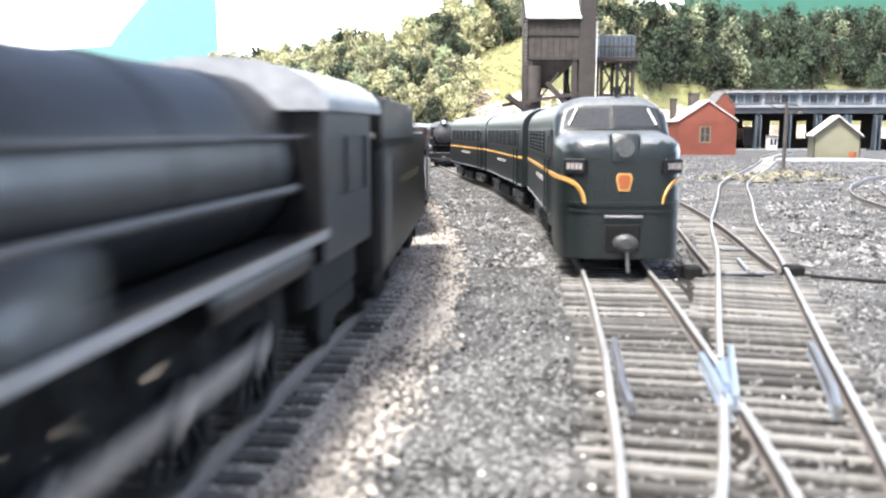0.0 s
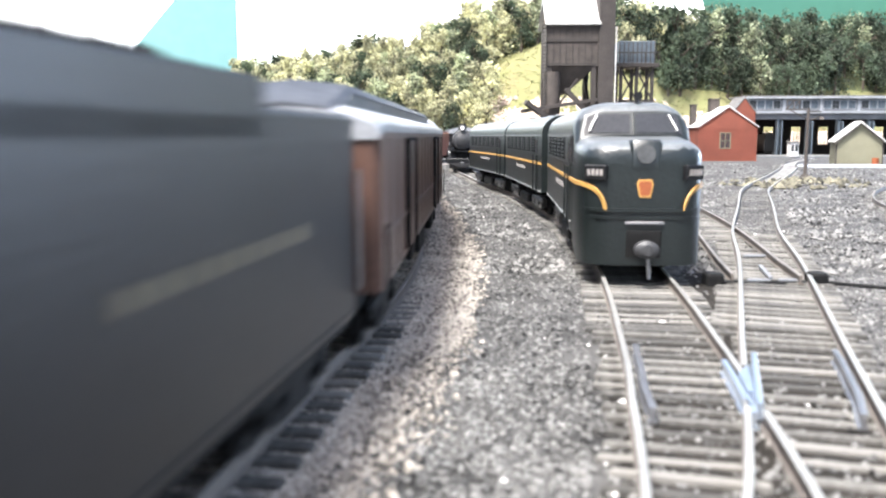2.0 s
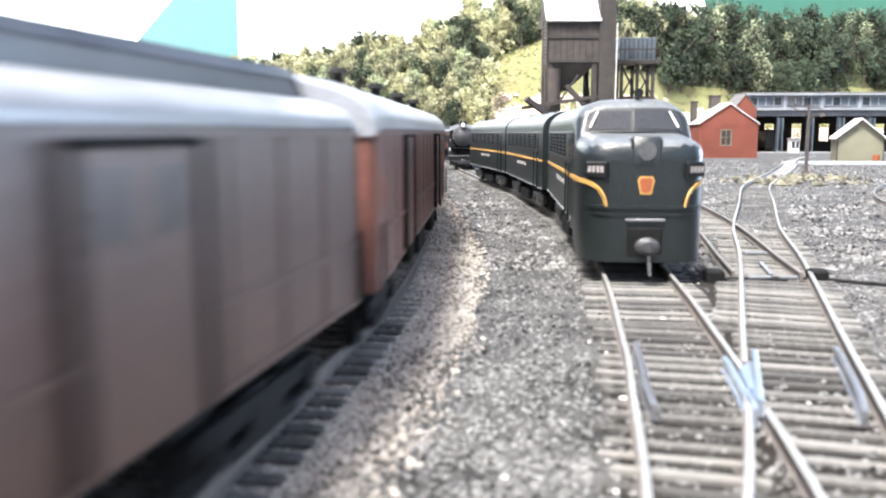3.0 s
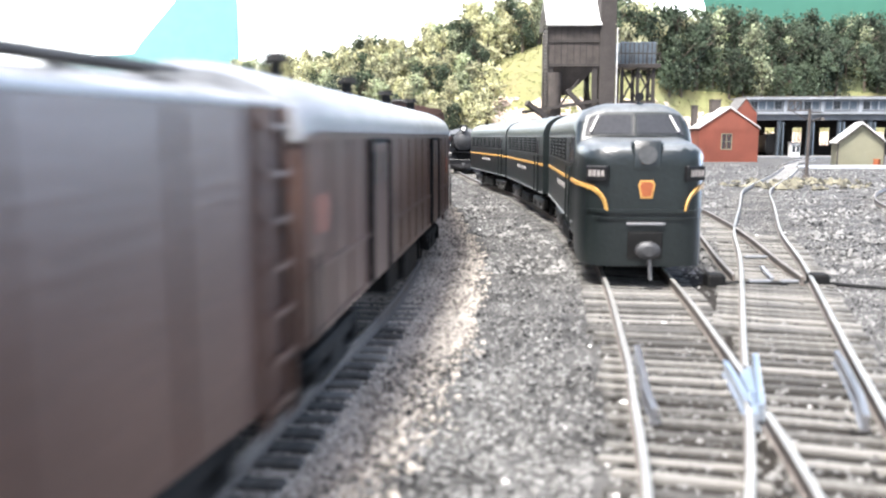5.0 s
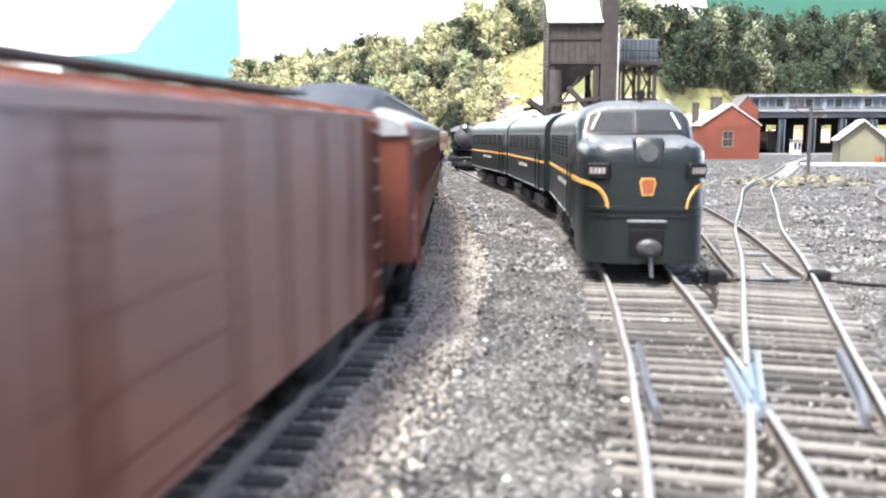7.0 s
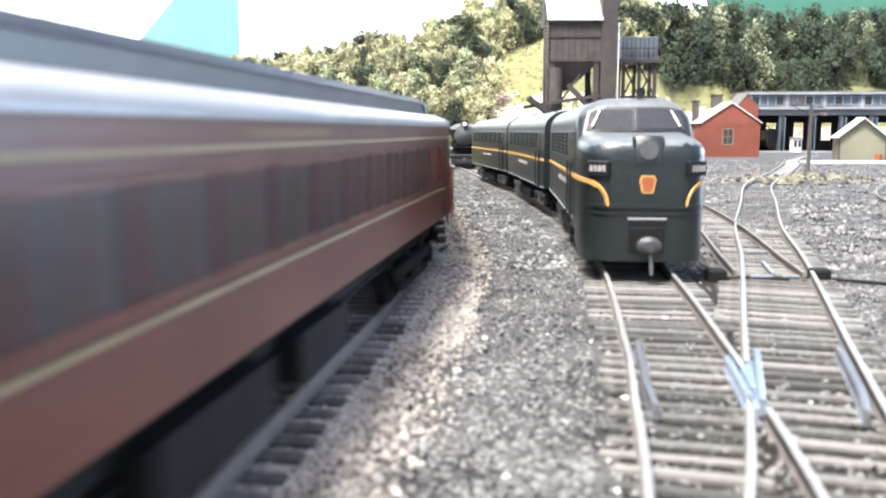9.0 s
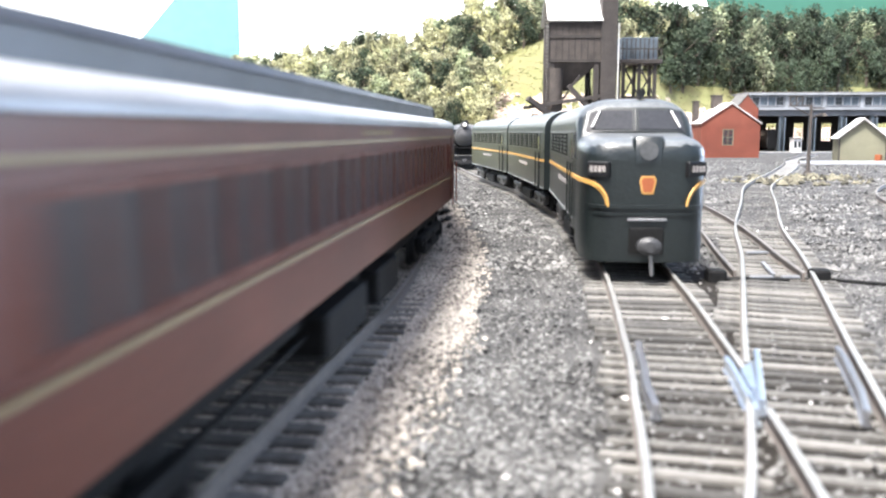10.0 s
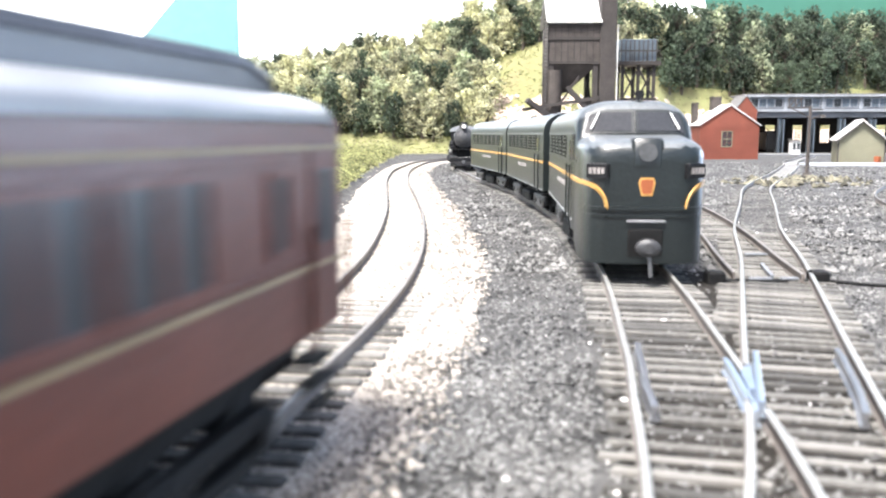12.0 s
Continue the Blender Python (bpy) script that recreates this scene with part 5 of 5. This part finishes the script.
def yard_pole():
    c = thing("utility_pole", "dark wooden yard pole with a lamp bracket", "pole", m=at(px_x(1430, 815), 815))
    s = Shape()
    s.tube((0, 0, -2), (0, 0, 68), 1.9, 1.3, n=10)
    part("post", s, TOWERWOOD, c, smooth=True)
    part("crossarm", Shape().box(-2, 12, -0.6, 0.6, 64, 65.2), TOWERWOOD, c)
    part("crossarm", Shape().box(-22, -1.2, -0.5, 0.5, 66.4, 67.4), TOWERWOOD, c)
    for p, q, w in (((2, 0, 56), (12, 0, 60), 1.0), ((-20, 0, 67), (-2, 0, 58), 0.8), ((-21, 0, 67), (-15, 0, 75), 0.7), ((-15, 0, 67), (-9, 0, 75), 0.7)):
        part("brace", Shape().beam(p, q, w), TOWERWOOD, c)
    for x in (-21, -15, -9):
        part("upright", Shape().box(x - 0.4, x + 0.4, -0.4, 0.4, 67.2, 75), TOWERWOOD, c)
    part("top_bar", Shape().box(-21.4, -8.6, -0.4, 0.4, 75, 75.8), TOWERWOOD, c)
    part("foot", Shape().tube((0, 0, -1), (0, 0, 4), 5.0, 3.0, n=12), TOWERWOOD, c)
    lamp = Shape()
    lamp.tube((13, 0, 60), (13, 0, 57), 1.0, 2.8, n=10)
    part("lamp_shade", lamp, TOWERWOOD, c)


yard_pole()


def coal_tower():
    D = 1290
    x0 = px_x(1013, D)
    c = thing("coaling_tower", "tall dark timber coaling tower with pale roof and chutes", "coaling tower", "yard buildings", m=at(x0, D))
    w, zb, zt = 38.5, 148.0, 207.0
    b = Shape()
    b.box(-w, w, 0, 80, zb, zt, 0.4)
    body = part("bin", b, TOWERWOOD, c)
    for i in range(9):
        x = -w + 2 * w * i / 8
        part("batten", Shape().box(x - 0.8, x + 0.8, -0.9, 0.1, zb, zt), SHAFTWOOD, body)
    for z in (zb - 1, zb + 35, zt - 5):
        part("girt", Shape().box(-w - 1, w + 1, -1.6, 0.1, z, z + 4), SHAFTWOOD, body)
    hp = Shape()
    hp.loft([[(-w, 0, zb), (w, 0, zb), (w, 80, zb), (-w, 80, zb)], [(-w + 6, 20, zb - 42), (w - 44, 20, zb - 42), (w - 44, 60, zb - 42), (-w + 6, 60, zb - 42)]])
    part("hopper", hp, TOWERWOOD, c)
    r = Shape()
    r.loft([[(x, -6, zt + 0.5), (x, 40, zt + 46), (x, 86, zt + 0.5), (x, 86, zt + 3), (x, 40, zt + 49), (x, -6, zt + 3)] for x in (-w - 4, w + 3)])
    part("roof", r, WHITEROOF, c, "sunlit pale roof")
    s = Shape()
    s.box(w + 1, w + 25, -4, 60, -4, zt + 110, 0.5)
    part("shaft", s, SHAFTWOOD, c, "dark elevator shaft")
    for x in (-w + 4, w - 5):
        for y in (4, 76):
            l = Shape()
            l.box(x - 4, x + 4, y - 4, y + 4, -4, zb, 0.4)
            part("leg", l, SHAFTWOOD, c)
    cb = Shape()
    cb.tube((-w + 9, 8, 40), (-w + 9, 8, zb - 10), 13, n=14)
    part("chute_pipe", cb, TOWERWOOD, c, smooth=True)
    for a, q in (((-10, -4, 112), (34, -4, 66)), ((-w + 4, -6, 66), (-w - 34, -20, 92))):
        ch = Shape()
        ch.beam(a, q, 9, 7)
        part("chute", ch, SHAFTWOOD, c)
    br = Shape()
    br.beam((-20, -2, 88), (8, -2, 128), 3)
    br.beam((w - 6, 0, 60), (w - 6, 76, 130), 4)
    br.beam((-w - 40, -10, 78), (w, -6, 96), 5)
    part("brace", br, SHAFTWOOD, c)
    ld = Shape()
    for k in (0, 6):
        ld.box(-w - 2 - k, -w - 1 - k, -3, -2, 30, zt)
    for i in range(34):
        ld.box(-w - 8, -w - 1, -3, -2.2, 34 + 5.4 * i, 35 + 5.4 * i)
    part("ladder", ld, SHAFTWOOD, c)
    pp = Shape()
    pp.tube((w + 27, -4, -4), (w + 27, -4, 205), 0.7, n=8)
    part("pipe", pp, WHITE, c, "thin white pipe")
    return c


coal_tower()


def sand_platform():
    D = 1400
    c = thing("tank_stand", "elevated platform with a blue-grey slatted block on a braced timber stand", "tank stand", "yard buildings", m=at(px_x(1126, D), D))
    # this block stands for the platform's slatted railing panel; there is no tank
    t = Shape()
    t.box(-30, 30, 0, 40, 160, 196, 1)
    tank = part("tank", t, BLUEGREY, c, "blue-grey block with battens in place of a railing panel")
    for k in range(9):
        part("batten", Shape().box(-30 + 7.3 * k, -28.6 + 7.3 * k, -0.9, 0.2, 160.5, 195), SHAFTWOOD, tank)
    d = Shape()
    d.box(-36, 36, -6, 46, 154, 160, 0.5)
    part("deck", d, SHAFTWOOD, c)
    for x in (-26, 0, 26):
        for y in (2, 38):
            l = Shape()
            l.box(x - 2.5, x + 2.5, y - 2.5, y + 2.5, -4, 155)
            part("leg", l, SHAFTWOOD, c)
    b = Shape()
    for x0, x1 in ((-26, 0), (0, 26)):
        b.beam((x0, 1, 100), (x1, 1, 150), 2.5)
        b.beam((x1, 1, 100), (x0, 1, 150), 2.5)
    b.box(-30, 30, -1, 3, 96, 101)
    part("brace", b, SHAFTWOOD, c)
    r = Shape()
    for x in (-34, -12, 12, 34):
        r.box(x - 0.6, x + 0.6, -5, -4, 160, 178)
    r.box(-34, 34, -5, -4, 176, 178)
    part("railing", r, SHAFTWOOD, c)


sand_platform()


# ---- trees ----
def tree_mesh(seed, h, kind):
    r = random.Random(seed)
    tr = Shape()
    tr.tube((0, 0, -6), (r.uniform(-2, 2), r.uniform(-2, 2), h * 0.55), h * 0.03, h * 0.014, n=7)
    for i in range(6):
        a, z = r.uniform(0, 6.28), h * r.uniform(0.25, 0.6)
        tr.tube((0, 0, z), (math.cos(a) * h * 0.22, math.sin(a) * h * 0.22, z + h * 0.2), h * 0.012, h * 0.005, n=5)
    return tr, crown(r, h, 15, 52)


def crown(r, h, lobes, leaves):
    """Many small clumps round some lobes, wide below and narrow at the top."""
    cr = Shape()
    for i in range(lobes):
        z = h * (0.14 + 0.74 * (i + r.random()) / lobes)
        wide = 0.27 * h * (1.12 - z / h) ** 0.7
        a, q = r.uniform(0, 6.28), r.uniform(0.2, 1.0) * wide
        x, y, rad = math.cos(a) * q, math.sin(a) * q, h * r.uniform(0.10, 0.17) * (1.25 - 0.6 * z / h)
        for k in range(leaves):
            d = Vector((r.gauss(0, 1), r.gauss(0, 1), r.gauss(0, 1))).normalized() * rad * r.uniform(0.5, 1.15)
            p = Vector((x, y, z)) + d
            q2 = h * r.uniform(0.016, 0.036)
            e = Euler((r.uniform(0, 6.3), r.uniform(0, 6.3), r.uniform(0, 6.3))).to_matrix()
            cr.add([p + e @ Vector(w) * q2 for w in ((1, 0, 0.2), (-0.6, 0.9, 0), (-0.7, -0.8, 0.1), (0, 0.1, 0.8))], [(0, 1, 2), (0, 3, 1), (1, 3, 2), (2, 3, 0)])
    return cr


TREES = []
for i, (m, lab) in enumerate(((LEAF, "leafy green model tree"), (LEAF_Y, "yellowish green model tree"), (LEAF_D, "dark green model tree"), (LEAF, "leafy green model tree"), (LEAF_D, "dark green model tree"), (LEAF_Y, "yellowish green model tree"))):
    a, b = tree_mesh(20 + i, 92, i)
    ma, mb = a.mesh("trunk"), b.mesh("crown")
    ma.materials.append(BARK)
    mb.materials.append(m)
    TREES.append((ma, mb, lab))


def plant(x, y, size, k, rot):
    ma, mb, lab = TREES[k]
    c = new("tree")
    tagged(c, lab + " on the hillside", "tree", "trees on the hill")
    c.matrix_basis = at(x, y, hill(x, y), rot) @ Matrix.Scale(size, 4)
    for n, me in (("trunk", ma), ("crown", mb)):
        ob = new(n, me)
        ob.parent = c


def forest():
    r = random.Random(11)
    spots, tries = [], 0
    while len(spots) < 760 and tries < 26000:
        tries += 1
        y = 1620 + 820 * r.random() ** 1.25
        px = r.uniform(420, 1640)
        x = px_x(px, y)
        if not wooded(x, y) or any((x - a) ** 2 + (y - b) ** 2 < 25 ** 2 for a, b, _ in spots):
            continue
        spots.append((x, y, px))
    spots.sort(key=lambda s: s[1])
    far = {0: [], 1: [], 2: []}
    stock = [[np.array(crown(random.Random(90 + 3 * g + k), 92, 9, 34).v).reshape(-1, 4, 3) for k in range(3)] for g in range(3)]
    for i, (x, y, px) in enumerate(spots):
        # paler crowns to the left, darker to the right: side light put into colour
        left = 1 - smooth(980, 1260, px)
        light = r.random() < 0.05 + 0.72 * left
        size = r.uniform(0.8, 1.3) * (1.10 if px > 1050 else 1.0) * (1.22 if 1040 < px < 1300 else 1.0)
        if i < 290:
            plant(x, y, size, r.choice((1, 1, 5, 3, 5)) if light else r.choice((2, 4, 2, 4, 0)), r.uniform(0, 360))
        else:
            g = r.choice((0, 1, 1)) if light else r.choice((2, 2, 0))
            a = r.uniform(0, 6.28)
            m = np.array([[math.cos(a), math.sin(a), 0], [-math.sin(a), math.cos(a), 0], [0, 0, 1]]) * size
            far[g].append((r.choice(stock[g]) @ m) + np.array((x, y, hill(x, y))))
    for g, (m, label) in enumerate(((LEAF, "green crowns of the far woods"), (LEAF_Y, "yellowish crowns of the far woods"), (LEAF_D, "dark crowns of the far woods"))):
        v = np.concatenate(far[g]).reshape(-1, 3)
        k = np.arange(len(v) // 4)[:, None] * 4
        s = Shape()
        s.v = v.tolist()
        s.f = np.concatenate([k + np.array(q) for q in ((0, 1, 2), (0, 3, 1), (1, 3, 2), (2, 3, 0))]).tolist()
        tagged(part("far_woods", s, m), label, "trees", kind="stuff")


forest()


# ---- ballast stones ----
def scatter(name, label, count, place, m, lo, hi):
    r = np.random.RandomState(7 + count)
    V, Fc = [], []
    base = np.array([(1, 0, 0), (-1, 0, 0), (0, 1, 0), (0, -1, 0), (0, 0, 1), (0, 0, -0.6)], float)
    tri = np.array([(0, 2, 4), (2, 1, 4), (1, 3, 4), (3, 0, 4), (2, 0, 5), (1, 2, 5), (3, 1, 5), (0, 3, 5)])
    k = 0
    for _ in range(count):
        p = place(r)
        if p is None:
            continue
        q = r.uniform(lo, hi)
        b = base * (q * r.uniform(0.6, 1.25, (6, 1)))
        a = r.uniform(0, 6.28)
        ca, sa = math.cos(a), math.sin(a)
        b = b @ np.array([[ca, sa, 0], [-sa, ca, 0], [0, 0, 0.75]])
        V.append(b + np.array(p))
        Fc.append(tri + 6 * k)
        k += 1
    s = Shape()
    s.v, s.f = np.concatenate(V).tolist(), np.concatenate(Fc).tolist()
    ob = part(name, s, m)
    tagged(ob, label, "turf" if name == "turf" else "gravel", kind="stuff")


def main_offset(x, y):
    s = MAIN.near(y)
    return x - MAIN.point(s).x


def yard_stone(r):
    y = 55 + 900 * r.random_sample() ** 2.1
    x = y * r.uniform(-0.25, 0.62)
    if main_offset(x, y) < 25 + r.uniform(-5, 9):
        return None
    # little stone lies between the ties of the turnout
    a, b = DIESEL.point(DIESEL.near(y)).x - 15, YARD.point(YARD.near(y)).x + 15
    if y < 235 and a < x < b:
        return (x, y, r.uniform(1.3, 2.0)) if r.random_sample() < 0.22 else None
    return x, y, r.uniform(0.9, 1.7)


def main_stone(r):
    y = 55 + 950 * r.random_sample() ** 2.0
    o = max(-34.0, r.normal(10, 14))
    if o > 26 + 6 * noise.noise(Vector((y * 0.03, 3.0, 0.0))) + r.uniform(-3, 5):
        return None
    if abs(o) < 6:
        o *= 1.5
    return MAIN.point(MAIN.near(y)).x + o, y, 1.35 + 0.55 * smooth(110, 260, y) + (r.uniform(-0.5, 0.0) if abs(o) < 18 else r.uniform(-0.4, 0.35))


scatter("gravel", "loose grey crushed stone over the yard", 95000, yard_stone, STONES, 0.26, 0.66)
scatter("ballast", "tan crushed stone along the main line", 85000, main_stone, TANSTONES, 0.3, 0.8)


def tuft_spot(r):
    u = r.random_sample()
    if u < 0.47:
        y = r.uniform(430, 1560)
        x = r.uniform(-0.12, -0.02) * y - 30
    else:
        y = r.uniform(1510, 2000)
        x = px_x(r.uniform(500, 1600), y)
    z = hill(x, y)
    return (x, y, z + 1.5) if z > 4.5 and not (y > 1500 and wooded(x, y - 60)) else None


def rubble_spot(r):
    y = r.uniform(1540, 1900)
    x = px_x(r.uniform(850, 1330), y)
    z = hill(x, y)
    return (x, y, z + 1) if 4 < z < 120 and noise.noise(Vector((x, y, 0)) * 0.02) > -0.15 else None


def chip_spot(r):
    y = 80 + 500 * r.random_sample() ** 1.5
    return y * r.uniform(0.0, 0.5), y, 1.8


def clump_spot(r):
    a, q = r.uniform(0, 6.28), r.random_sample() ** 0.7
    return 300 + 66 * math.cos(a) * q + 24 * math.sin(a), 700 + 80 * math.sin(a) * q, 2.2


def cinder_spot(r):
    y = 240 + 950 * r.random_sample() ** 1.35
    x = y * r.uniform(-0.03, 0.6)
    if main_offset(x, y) < 26 or noise.noise(Vector((x, y, 9)) * 0.03) < r.uniform(-0.35, 0.25):
        return None
    if abs(x - YARD.point(YARD.near(y)).x) < 16 or abs(x - DIESEL.point(DIESEL.near(y)).x) < 18:
        return None
    return x, y, 1.5


scatter("cinders", "coarse dark and pale cinders on the yard", 15000, cinder_spot, STONES, 0.6, 1.9)
scatter("dry_clumps", "dry olive weed clumps beside the yard lead", 150, clump_spot, CLUMP, 1.6, 5.0)
scatter("pale_chips", "scattered pale stone chips on the yard", 45, chip_spot, WHITE, 0.35, 0.75)
scatter("turf", "tufts of yellow-green turf on the banks", 30000, tuft_spot, TURF, 0.9, 3.2)
scatter("rubble", "pale broken rock at the foot of the hill", 3800, rubble_spot, ROCK, 2.0, 7.0)


# ---- what moves ----
def motions():
    times = [0.25 * i for i in range(49)]
    for ob, t_mid, half in train:
        walk(ob, [(t, on_line(MAIN, S_REF + (t_mid - t) * SPEED, half)) for t in times])
    fine = [i / 15 for i in range(181)]
    for ob, x, r in wheels:
        walk(ob, [(t, pose(x * MM, 0, r * MM, 0, math.degrees(t * SPEED / r), 0)) for t in fine])
    for ob, q, r in rods:
        walk(ob, [(t, at(q * math.cos(t * SPEED / r), 0, r - q * math.sin(t * SPEED / r))) for t in fine])


motions()
